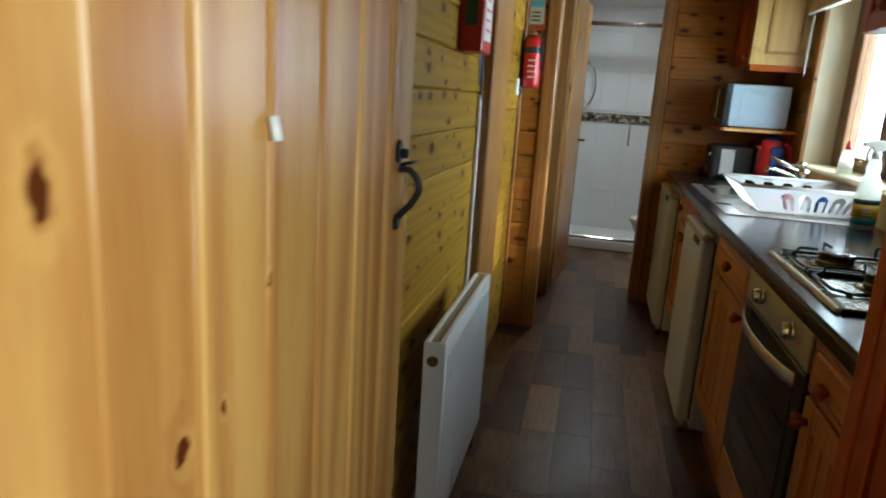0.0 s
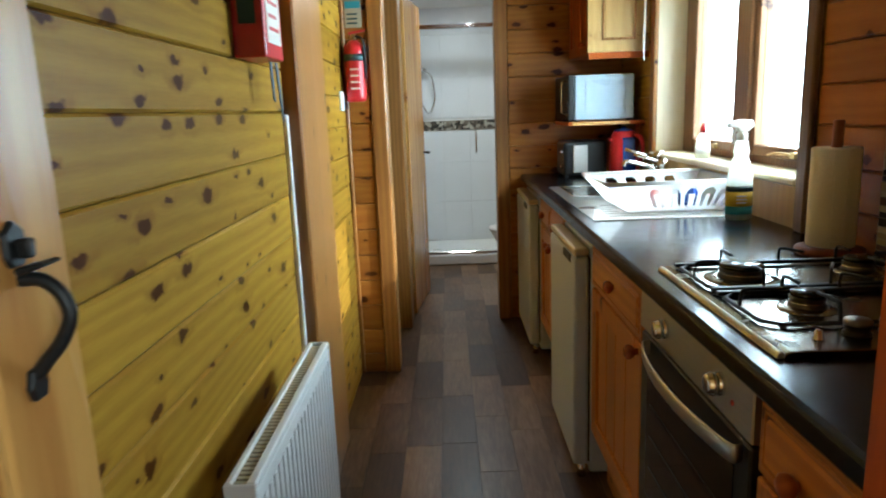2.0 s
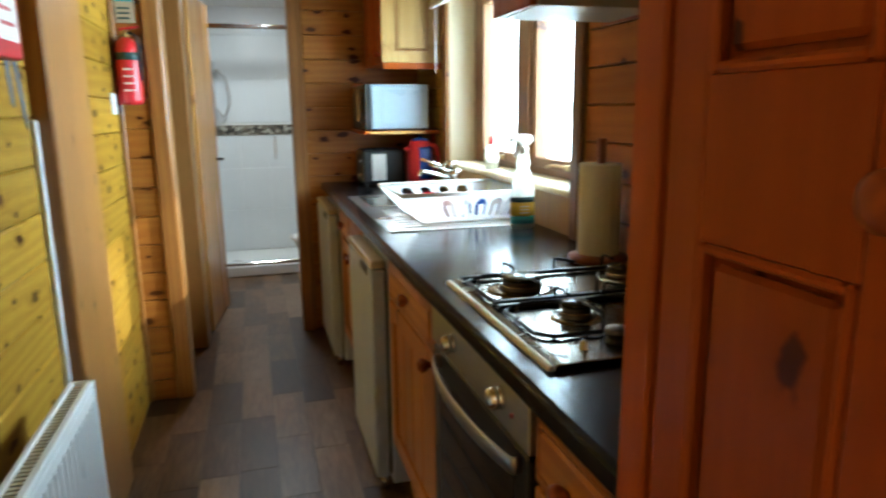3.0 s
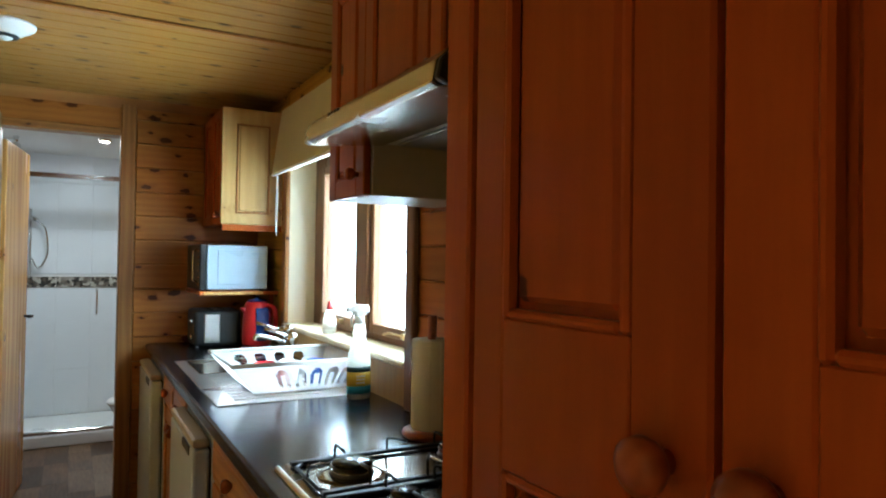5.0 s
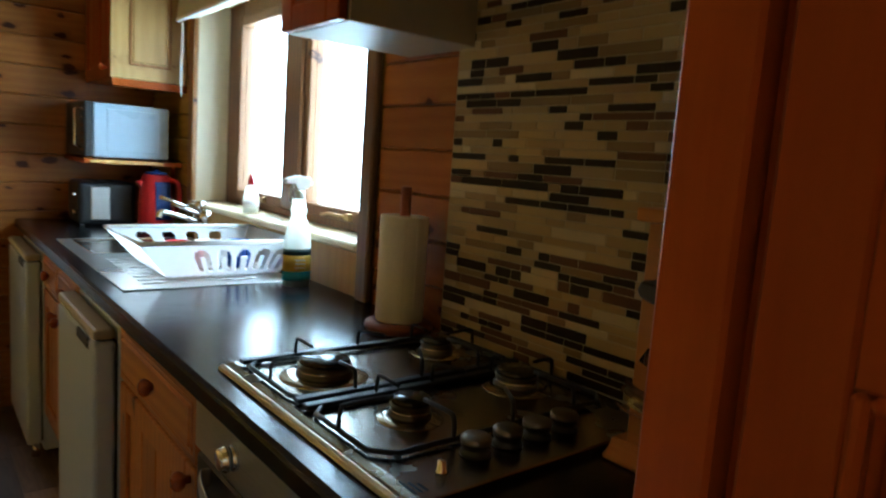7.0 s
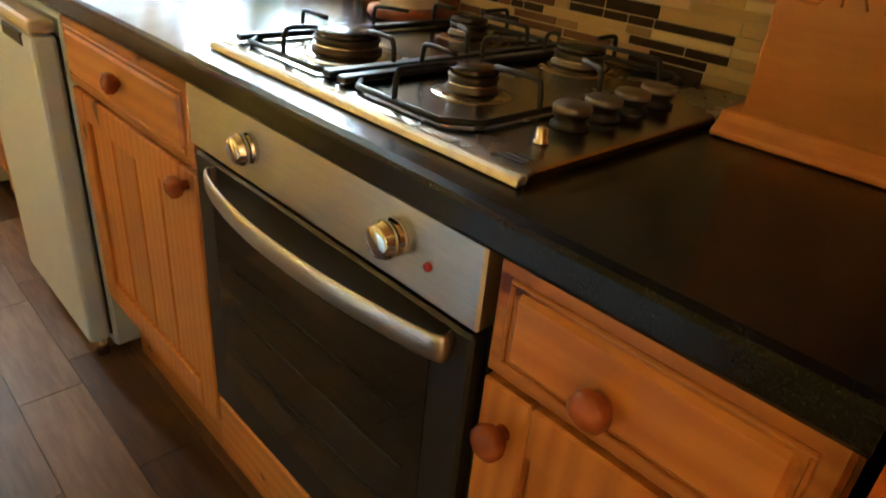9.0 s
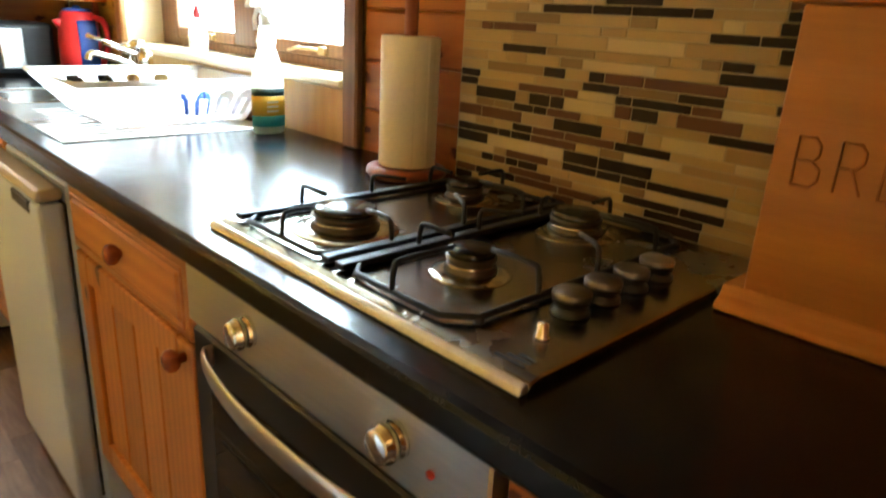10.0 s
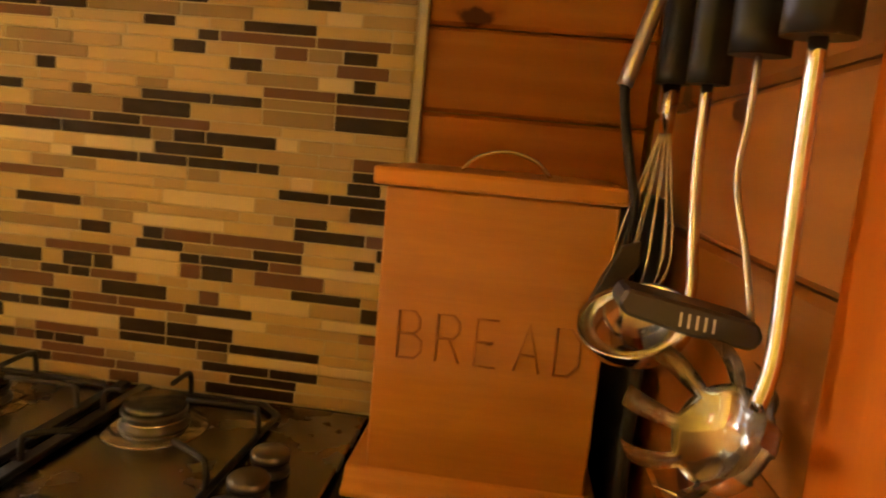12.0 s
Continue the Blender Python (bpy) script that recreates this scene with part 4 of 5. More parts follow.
def rack_side(p0, p1, q0, q1, hole, nu=84, nw=18):
    """A wall between a bottom edge p and a top edge q, pierced where hole(u, w) is true."""
    p0, p1, q0, q1 = (Vector(v) for v in (p0, p1, q0, q1))
    bm = bmesh.new()
    grid = [[bm.verts.new(p0.lerp(p1, i / nu).lerp(q0.lerp(q1, i / nu), k / nw)) for k in range(nw + 1)] for i in range(nu + 1)]
    for i in range(nu):
        for k in range(nw):
            if not hole((i + 0.5) / nu, (k + 0.5) / nw):
                bm.faces.new((grid[i][k], grid[i + 1][k], grid[i + 1][k + 1], grid[i][k + 1]))
    bmesh.ops.delete(bm, geom=[v for v in bm.verts if not v.link_faces], context="VERTS")
    bmesh.ops.solidify(bm, geom=bm.faces[:], thickness=0.004)
    bmesh.ops.recalc_face_normals(bm, faces=bm.faces)
    return bm


def arches(u, w):
    """Arched openings, each with a tongue standing in it."""
    for c in (0.33, 0.48, 0.63, 0.77, 0.9):
        d = abs(u - c)
        if d < 0.053 and 0.12 < w < 0.55 + 0.22 * math.sqrt(1 - (d / 0.053) ** 2) and not (d < 0.02 and w < 0.58):
            return True
    return False


def rounds(u, w):
    return any(((u - c) / 0.052) ** 2 + ((w - 0.66) / 0.2) ** 2 < 1 for c in (0.2, 0.38, 0.56, 0.74))


def no_holes(u, w):
    return False


b0, b1, b2, b3 = [(RB[0], RB[2], Z0), (RB[1], RB[2], Z0), (RB[1], RB[3], Z0), (RB[0], RB[3], Z0)]
t0, t1, t2, t3 = [(RT[0], RT[2], Z1), (RT[1], RT[2], Z1), (RT[1], RT[3], Z1), (RT[0], RT[3], Z1)]
part("pierced_side", rack_side(b0, b1, t0, t1, arches), M["rack_white"], rack)
part("pierced_side", rack_side(b3, b2, t3, t2, rounds), M["rack_white"], rack)
part("solid_end", rack_side(b0, b3, t0, t3, no_holes, 4, 2), M["rack_white"], rack)
part("solid_end", rack_side(b1, b2, t1, t2, no_holes, 4, 2), M["rack_white"], rack)
part("rim", tube_bm([t0, t1, t2, t3], 0.007, 8, None, True), M["white_plastic"], rack)
for i in range(14):
    x = RB[0] + (RB[1] - RB[0]) * (i + 0.5) / 14
    part("base_slat", box(x - 0.006, x + 0.006, RB[2], RB[3], Z0 - 0.003, Z0 + 0.002), M["white_plastic"], rack)
for fx, fy in ((0.215, 2.012), (0.525, 2.012), (0.215, 2.318), (0.525, 2.318)):
    part("foot", box(fx - 0.01, fx + 0.01, fy - 0.01, fy + 0.01, 0.9126, Z0, 0.002), M["white_plastic"], rack)


def mug(x, y, z, mat, label):
    m = thing("mug", (x, y, z), label, "mug", "washed crockery in the dish rack")
    part("cup", lathe_bm([(0.034, 0), (0.038, 0.004), (0.039, 0.085), (0.036, 0.086), (0.034, 0.01), (0.001, 0.009)], (x, y, z), 24), mat, m)
    part("handle", tube_bm(curve_pts([(x, y - 0.037, z + 0.07), (x, y - 0.06, z + 0.06), (x, y - 0.06, z + 0.03), (x, y - 0.037, z + 0.018)], 4), 0.005, 8), mat, m)


mug(0.26, 2.11, Z0 + 0.003, M["red"], "red mug draining in the rack")
mug(0.35, 2.12, Z0 + 0.003, M["white"], "white mug draining in the rack")
mug(0.45, 2.11, Z0 + 0.003, M["blue"], "dark blue mug draining in the rack")
bw = lathe_bm([(0.03, 0), (0.034, 0.004), (0.06, 0.045), (0.062, 0.05), (0.058, 0.046), (0.03, 0.008), (0.001, 0.007)], (0.44, 2.25, Z0 + 0.003), 28)
solo("bowl", bw, M["white"], "white bowl draining in the rack", "bowl", "washed crockery in the dish rack")
bw = lathe_bm([(0.03, 0), (0.034, 0.004), (0.055, 0.04), (0.057, 0.044), (0.053, 0.04), (0.03, 0.008), (0.001, 0.007)], (0.29, 2.25, Z0 + 0.003), 28)
solo("bowl", bw, M["blue"], "dark blue bowl draining in the rack", "bowl", "washed crockery in the dish rack")

# spray bottle
spray = thing("spray_bottle", (0.5, 1.78, 0.905), "white trigger spray bottle with a green and yellow label", "bottle")
SX, SY = 0.515, 1.835


def oval(profile, cx, cy, sx, sy):
    b = lathe_bm(profile, (0, 0, 0), 28)
    for v in b.verts:
        v.co = Vector((cx + v.co.x * sx, cy + v.co.y * sy, v.co.z))
    return b


part("body", oval([(0.03, 0.906), (0.036, 0.91), (0.037, 1.03), (0.034, 1.06), (0.024, 1.1), (0.019, 1.115), (0.022, 1.13), (0.019, 1.145), (0.016, 1.165), (0.001, 1.165)], SX, SY, 1.15, 0.75), M["bottle"], spray)
for z0, z1, m in ((0.925, 0.952, "label_blue"), (0.952, 1.0, "label_yellow"), (1.0, 1.018, "label_dark")):
    part("label_band", oval([(0.0374, z0), (0.0376, z1)], SX, SY, 1.15, 0.75), M[m], spray)
for i in range(3):
    part("label_line", box(SX - 0.02, SX + 0.012, SY - 0.0297, SY - 0.0288, 0.962 + i * 0.011, 0.966 + i * 0.011), M["white_plastic"], spray)
part("collar", oval([(0.016, 1.165), (0.0165, 1.185), (0.012, 1.19)], SX, SY, 1, 1), M["white_plastic"], spray)
part("trigger_head", prism_bm([(SX - 0.05, 1.205), (SX - 0.047, 1.22), (SX - 0.01, 1.232), (SX + 0.03, 1.228), (SX + 0.036, 1.208), (SX + 0.012, 1.19), (SX - 0.012, 1.19), (SX - 0.02, 1.205)], "y", SY - 0.011, SY + 0.011, 0.003), M["white_plastic"], spray)
part("trigger", tube_bm([(SX - 0.022, SY, 1.205), (SX - 0.03, SY, 1.18), (SX - 0.027, SY, 1.155)], 0.005, 8), M["white_plastic"], spray)

# washing-up liquid on the sill
wash = thing("washing_up_bottle", (0.63, 2.47, 1.058), "clear washing-up liquid bottle with a red cap", "bottle")
part("body", oval([(0.024, 1.059), (0.028, 1.065), (0.027, 1.12), (0.02, 1.15), (0.011, 1.165), (0.001, 1.165)], 0.63, 2.47, 1.1, 0.8), M["bottle"], wash)
part("cap", oval([(0.011, 1.165), (0.012, 1.185), (0.007, 1.195), (0.005, 1.205), (0.001, 1.205)], 0.63, 2.47, 1, 1), M["red"], wash, "red cap")
part("label_band", oval([(0.0284, 1.08), (0.0282, 1.11)], 0.63, 2.47, 1.1, 0.8), M["white_plastic"], wash)

# kettle
KX, KY = 0.5, 3.24
kettle = thing("electric_kettle", (KX, KY, 0.905), "tall red electric kettle with a dark blue window", "kettle")
part("power_base", lathe_bm([(0.078, 0), (0.08, 0.012), (0.066, 0.018), (0.001, 0.018)], (KX, KY, 0.9055), 28), M["black"], kettle)
part("body", lathe_bm([(0.07, 0), (0.076, 0.012), (0.076, 0.1), (0.07, 0.18), (0.06, 0.222), (0.052, 0.232), (0.001, 0.234)], (KX, KY, 0.924), 36), M["red"], kettle)
gauge = [(0.0765, 0.03), (0.0768, 0.1), (0.0715, 0.18), (0.066, 0.2)]
part("water_gauge", tube_bm([(KX + 0.012 * r / 0.0765, KY - r * 0.955, 0.924 + z) for r, z in gauge], 0.012, 16, None, False, (0.006, 0.034)), M["blue"], kettle, "dark blue water window")
part("lid", lathe_bm([(0.053, 0), (0.048, 0.01), (0.016, 0.014), (0.012, 0.022), (0.001, 0.024)], (KX, KY, 1.156), 24), M["blue"], kettle, "dark blue lid")
part("handle", tube_bm(curve_pts([(KX + 0.045, KY - 0.035, 1.135), (KX + 0.075, KY - 0.06, 1.12), (KX + 0.082, KY - 0.065, 1.04), (KX + 0.06, KY - 0.05, 0.96)], 5), 0.012, 10), M["red"], kettle)
part("spout", prism_bm([(KX - 0.06, 1.08), (KX - 0.088, 1.12), (KX - 0.055, 1.13)], "y", KY - 0.018, KY + 0.018, 0.004), M["red"], kettle)

# toaster
toaster = thing("toaster", (0.3, 3.4, 0.905), "black toaster with a chrome end", "toaster")
part("body", box(0.2, 0.44, 3.34, 3.58, 0.915, 1.105, 0.02, None, 3), M["black"], toaster)
part("chrome_end", box(0.25, 0.33, 3.332, 3.341, 0.935, 1.085, 0.004), M["steel"], toaster, "polished chrome end plate")
part("lever", box(0.185, 0.201, 3.37, 3.4, 1.04, 1.055, 0.003), M["chrome"], toaster)
part("browning_dial", lathe_bm([(0.014, 0), (0.014, 0.012), (0.001, 0.014)], (0.2, 3.385, 0.965), 16, "x"), M["chrome"], toaster)
for xx in (0.27, 0.34):
    part("slot", box(xx, xx + 0.03, 3.38, 3.55, 1.1055, 1.107), M["rubber"], toaster)
for fx, fy in ((0.22, 3.36), (0.42, 3.36), (0.22, 3.56), (0.42, 3.56)):
    part("foot", box(fx - 0.01, fx + 0.01, fy - 0.01, fy + 0.01, 0.9055, 0.915, 0.002), M["rubber"], toaster)

shelf = thing("microwave_shelf", (0.4, 3.4, 1.2), "pale-edged pine shelf carrying the microwave", "shelf")
part("board", box(0.18, 0.597, 3.2, END - 0.008, 1.186, 1.206, 0.002), M["cab_y"], shelf)
part("edging", box(0.2, 0.5, 3.194, 3.2, 1.188, 1.204, 0.002), M["pale_z"], shelf, "pale front edge")
part("bracket", box(0.56, 0.597, 3.3, 3.32, 1.06, 1.186, 0.003), M["cab_z"], shelf)

mw = thing("microwave_oven", (0.35, 3.35, 1.21), "blue-grey microwave oven with a black control front", "microwave")
part("casing", box(0.205, 0.515, 3.215, 3.63, 1.214, 1.444, 0.006), M["mw_side"], mw)
part("side_emboss", box(0.26, 0.47, 3.2125, 3.216, 1.24, 1.42, 0.0015), M["mw_side"], mw)
front = part("front", box(0.172, 0.204, 3.212, 3.632, 1.212, 1.446, 0.005), M["black"], mw, "black control front")
for i in range(6):
    part("button", box(0.164, 0.173, 3.222, 3.25, 1.235 + i * 0.034, 1.25 + i * 0.034, 0.003), M["chrome"], front)
part("door_handle", tube_bm([(0.172, 3.29, 1.25), (0.15, 3.29, 1.26), (0.15, 3.29, 1.41), (0.172, 3.29, 1.42)], 0.006, 8), M["chrome"], front)
for fx, fy in ((0.22, 3.24), (0.49, 3.24), (0.22, 3.6), (0.49, 3.6)):
    part("foot", cyl_bm((fx, fy, 1.2055), (fx, fy, 1.2145), 0.012), M["rubber"], mw)

shift(mw, 0.03, 0, 0.006)
shift(shelf, 0.02, 0, 0.006)

# kitchen roll
TX, TY = 0.512, 1.295
roll = thing("kitchen_roll_holder", (TX, TY, 0.905), "red-brown wooden kitchen roll holder with a white paper roll", "roll holder")
part("base", lathe_bm([(0.075, 0), (0.08, 0.006), (0.078, 0.016), (0.06, 0.02), (0.001, 0.02)], (TX, TY, 0.906), 32), M["towel_wood"], roll)
part("spindle", cyl_bm((TX, TY, 0.92), (TX, TY, 1.236), 0.0125, None, 16, 0.003), M["towel_wood"], roll)
pr = lathe_bm([(0.02, 0.928), (0.054, 0.928), (0.0555, 0.932), (0.0555, 1.166), (0.054, 1.17), (0.02, 1.17)], (TX, TY, 0), 40)
part("paper_roll", pr, M["paper"], roll, "white kitchen paper")
part("loose_sheet", prism_bm([(TX + 0.03, TY - 0.05), (TX + 0.0, TY - 0.0565), (TX - 0.03, TY - 0.0475), (TX - 0.028, TY - 0.0455), (TX + 0.0, TY - 0.0545), (TX + 0.03, TY - 0.048)], "z", 0.93, 1.168), M["paper"], roll)

# bread bin
bread = thing("bread_bin", (0.48, 0.46, 0.905), "pale pine bread bin with carved lettering and a sloping plinth", "bread bin")
bx0 = 0.392
part("front_panel", box(bx0, bx0 + 0.014, 0.338, 0.57, 0.918, 1.236, 0.002), M["bread"], bread)
part("side_panel", box(bx0 + 0.014, 0.575, 0.556, 0.569, 0.918, 1.236, 0.002), M["bread"], bread)
part("side_panel", box(bx0 + 0.014, 0.575, 0.339, 0.352, 0.918, 1.236, 0.002), M["bread"], bread)
part("back_panel", box(0.576, 0.588, 0.339, 0.569, 0.918, 1.236, 0.002), M["bread"], bread)
part("plinth", prism_bm([(0.372, 0.906), (0.372, 0.914), (0.384, 0.922), (0.39, 0.934), (0.588, 0.934), (0.588, 0.906)], "y", 0.326, 0.592, 0.002), M["bread"], bread)
lid = part("lid", box(0.378, 0.588, 0.332, 0.582, 1.2375, 1.256, 0.004, None, 2), M["bread"], bread)
part("wire_handle", tube_bm(curve_pts([(0.46, 0.405, 1.256), (0.46, 0.422, 1.272), (0.46, 0.453, 1.28), (0.46, 0.485, 1.272), (0.46, 0.502, 1.256)], 6), 0.0022, 8), M["chrome"], lid, "bent wire handle")
HT, LB = 0.05, 1.06
GLYPH = {
    "B": [[(0, 0), (0, 1), (0.45, 1), (0.6, 0.85), (0.6, 0.65), (0.45, 0.52), (0, 0.52)], [(0.45, 0.52), (0.68, 0.38), (0.68, 0.15), (0.5, 0), (0, 0)]],
    "R": [[(0, 0), (0, 1), (0.45, 1), (0.62, 0.85), (0.62, 0.65), (0.45, 0.5), (0, 0.5)], [(0.35, 0.5), (0.68, 0)]],
    "E": [[(0.6, 1), (0, 1), (0, 0), (0.6, 0)], [(0, 0.52), (0.5, 0.52)]],
    "A": [[(0, 0), (0.35, 1), (0.7, 0)], [(0.12, 0.35), (0.58, 0.35)]],
    "D": [[(0, 0), (0, 1), (0.4, 1), (0.66, 0.75), (0.66, 0.25), (0.4, 0), (0, 0)]],
}
# Letters are thin dark strokes on the front, coloured like shaded carving.
for i, ch in enumerate("BREAD"):
    bm = None
    for stroke in GLYPH[ch]:
        pts = [(bx0 - 0.0002, 0.546 - i * 0.0405 - u * HT * 0.72, LB + w * HT) for u, w in stroke]
        bm = tube_bm(pts, 0.0014, 6, bm)
    part("carved_letter", bm, M["carved"], bread, "carved letter " + ch)

solo("chopping_board", box(0.385, 0.585, 0.296, 0.31, 0.9055, 1.25, 0.005, None, 2), M["rubber"], "black chopping board standing beside the bread bin", "board")

# ---------------------------------------------------------------- utensils on the partition
RAIL = 1.478
railing = thing("utensil_rail", (0.3, 0.29, RAIL), "steel hanging rail screwed to the board partition", "rail")
part("bar", cyl_bm((0.066, 0.306, RAIL), (0.57, 0.306, RAIL), 0.005, None, 12), M["chrome"], railing)
for rx in (0.075, 0.55):
    part("bracket", cyl_bm((rx, 0.281, RAIL), (rx, 0.307, RAIL), 0.006, None, 12), M["chrome"], railing)


def utensil(name, label, x, y, grip, z0, z1, lean=0.0, wide=(0.016, 0.0105)):
    """A handle hanging from the rail, between heights z0 and z1."""
    u = thing(name, (x, y, z0), label, "utensil", "cooking utensils on the rail")
    top = y - lean
    part("hook", tube_bm(curve_pts([(x, top, z1 - 0.002), (x, top, RAIL - 0.002), (x, 0.309, RAIL + 0.009), (x, 0.299, RAIL + 0.002)], 4), 0.002, 8), M["chrome"], u)
    steps = [i / 8 for i in range(9)]
    g = tube_bm([(x, y - lean * k, z0 + (z1 - z0) * k) for k in steps], 0.012, 14, None, False, wide)
    part("grip", g, grip, u, "rounded grip")
    return u


s = utensil("fish_slice", "fish slice with a steel grip and a dark curved blade", 0.36, 0.354, M["steel"], 1.348, 1.462, 0.03, (0.009, 0.007))
part("neck", tube_bm(curve_pts([(0.36, 0.354, 1.35), (0.36, 0.35, 1.32), (0.36, 0.341, 1.28), (0.36, 0.332, 1.245), (0.36, 0.334, 1.2)], 5), 0.0045, 8), M["rubber"], s)
part("blade", prism_bm([(0.322, 1.21), (0.338, 1.204), (0.354, 1.17), (0.367, 1.134), (0.361, 1.132), (0.338, 1.162), (0.32, 1.188)], "x", 0.352, 0.364, 0.0015), M["turner"], s)

w = utensil("whisk", "wire balloon whisk with a black grip and steel collar", 0.378, 0.309, M["black"], 1.354, 1.462)
part("collar", cyl_bm((0.378, 0.309, 1.31), (0.378, 0.309, 1.356), 0.0065, 0.0085, 14), M["chrome"], w)
for i in range(6):
    a = math.pi * i / 6
    c, sn = math.cos(a), math.sin(a)
    pts = curve_pts([(0.378 + 0.004 * c, 0.309 + 0.004 * sn, 1.313), (0.378 + 0.013 * c, 0.311 + 0.013 * sn, 1.27), (0.379 + 0.026 * c, 0.314 + 0.026 * sn, 1.205), (0.38 + 0.023 * c, 0.316 + 0.023 * sn, 1.172),
                     (0.38, 0.317, 1.156), (0.38 - 0.023 * c, 0.316 - 0.023 * sn, 1.172), (0.379 - 0.026 * c, 0.314 - 0.026 * sn, 1.205), (0.378 - 0.013 * c, 0.311 - 0.013 * sn, 1.27), (0.378 - 0.004 * c, 0.309 - 0.004 * sn, 1.313)], 5)
    part("wire", tube_bm(pts, 0.0011, 6), M["chrome"], w)

l = utensil("ladle", "polished steel ladle hanging on the rail", 0.258, 0.308, M["black"], 1.342, 1.462)
part("stem", tube_bm(curve_pts([(0.258, 0.308, 1.344), (0.256, 0.307, 1.28), (0.252, 0.303, 1.225), (0.25, 0.3, 1.19), (0.25, 0.302, 1.17)], 5), 0.0045, 10), M["chrome"], l)


def bowl_bm(cx, cy, cz, r, depth, m, thick=0.0015):
    prof = []
    for i in range(11):
        a = math.pi / 2 * i / 10
        prof.append((max(0.0008, r * math.sin(a)), -depth * math.cos(a)))
    inner = [(max(0.0008, rr - thick), h + thick) for rr, h in reversed(prof)]
    b = lathe_bm(prof + inner, (0, 0, 0), 36)
    bmesh.ops.transform(b, matrix=Matrix.Translation((cx, cy, cz)) @ m, verts=b.verts)
    return b


tip = Vector((-0.42, 0.3, 0.86)).to_track_quat("Z", "Y").to_matrix().to_4x4()
part("bowl", bowl_bm(0.262, 0.337, 1.158, 0.046, 0.034, tip), M["chrome"], l)

t = utensil("slotted_turner", "dark slotted turner on a bent wire stem", 0.148, 0.309, M["black"], 1.347, 1.462, 0.0, (0.018, 0.011))
part("stem", tube_bm(curve_pts([(0.148, 0.309, 1.349), (0.146, 0.31, 1.31), (0.14, 0.313, 1.274), (0.125, 0.307, 1.235), (0.112, 0.302, 1.196)], 5), 0.0021, 8), M["steel"], t)
hd = prism_bm([(0.298, 1.19), (0.303, 1.183), (0.34, 1.188), (0.374, 1.196), (0.378, 1.202), (0.374, 1.211), (0.34, 1.206), (0.302, 1.199)], "x", 0.1, 0.132, 0.002)
head = part("head", hd, M["turner"], t)
for i in range(5):
    part("slot", box(0.0992, 0.1002, 0.325 + i * 0.0045, 0.3262 + i * 0.0045, 1.191 + i * 0.0005, 1.199 + i * 0.0005), M["steel"], head)

p = utensil("pasta_server", "polished steel pasta server hanging on the rail", 0.068, 0.309, M["black"], 1.344, 1.462, 0.0, (0.018, 0.012))
part("stem", tube_bm(curve_pts([(0.068, 0.309, 1.346), (0.065, 0.309, 1.29), (0.062, 0.308, 1.23), (0.06, 0.308, 1.19), (0.06, 0.312, 1.165)], 5), 0.0045, 10), M["chrome"], p)
sb = bmesh.new()
SEG, RING = 40, 12
rows_v = []
for i in range(RING + 1):
    a = math.pi / 2 * (0.08 + 1.02 * i / RING)
    rows_v.append([sb.verts.new((0.042 * math.sin(a) * math.cos(2 * math.pi * k / SEG), 0.042 * math.sin(a) * math.sin(2 * math.pi * k / SEG), -0.04 * math.cos(a))) for k in range(SEG)])
for i in range(RING):
    for k in range(SEG):
        if i >= 5 and k % 5 in (2, 3, 4):
            continue
        f = sb.faces.new((rows_v[i][k], rows_v[i][(k + 1) % SEG], rows_v[i + 1][(k + 1) % SEG], rows_v[i + 1][k]))
        f.smooth = True
sb.faces.new(rows_v[0][::-1])
bmesh.ops.solidify(sb, geom=list(sb.faces), thickness=0.0014)
bmesh.ops.recalc_face_normals(sb, faces=sb.faces)
aim = Vector((-0.5, 0.7, 0.5)).to_track_quat("Z", "Y").to_matrix().to_4x4()
bmesh.ops.transform(sb, matrix=Matrix.Translation((0.076, 0.336, 1.152)) @ aim, verts=sb.verts)
part("pronged_bowl", sb, M["chrome"], p, "pronged bowl with gaps")

# ---------------------------------------------------------------- corridor
rad = thing("radiator", (-0.8, 1.0, 0.12), "white steel panel radiator with a slotted top grille", "radiator")
part("panel", box(-0.762, -0.748, 0.665, 1.366, 0.13, 0.676, 0.005, None, 2), M["white"], rad)
part("panel", box(-0.802, -0.793, 0.67, 1.36, 0.13, 0.676, 0.005), M["white"], rad)
for i in range(20):
    yy = 0.70 + i * 0.0333
    part("flute", box(-0.7485, -0.7445, yy, yy + 0.019, 0.16, 0.65, 0.0018), M["white"], rad)
part("end_cheek", box(-0.803, -0.747, 0.66, 0.666, 0.135, 0.692, 0.002), M["white"], rad)
part("end_cheek", box(-0.803, -0.747, 1.365, 1.371, 0.135, 0.692, 0.002), M["white"], rad)
gr = part("top_grille", box(-0.794, -0.762, 0.666, 1.365, 0.672, 0.679), M["cream"], rad)
for i in range(44):
    yy = 0.676 + i * 0.0155
    part("grille_bar", box(-0.791, -0.765, yy, yy + 0.009, 0.679, 0.686), M["cream"], gr)
part("grille_rail", box(-0.766, -0.748, 0.666, 1.365, 0.677, 0.692, 0.003), M["white"], rad)
part("grille_rail", box(-0.803, -0.79, 0.666, 1.365, 0.677, 0.692, 0.003), M["white"], rad)
part("bleed_plug", lathe_bm([(0.014, 0), (0.014, 0.006), (0.009, 0.008), (0.008, 0.012), (0.001, 0.012)], (-0.776, 0.648, 0.645), 18, "y"), M["chrome"], rad)
part("valve", cyl_bm((-0.776, 0.63, 0.15), (-0.776, 0.63, 0.24), 0.018, None, 16, 0.004), M["white_plastic"], rad)
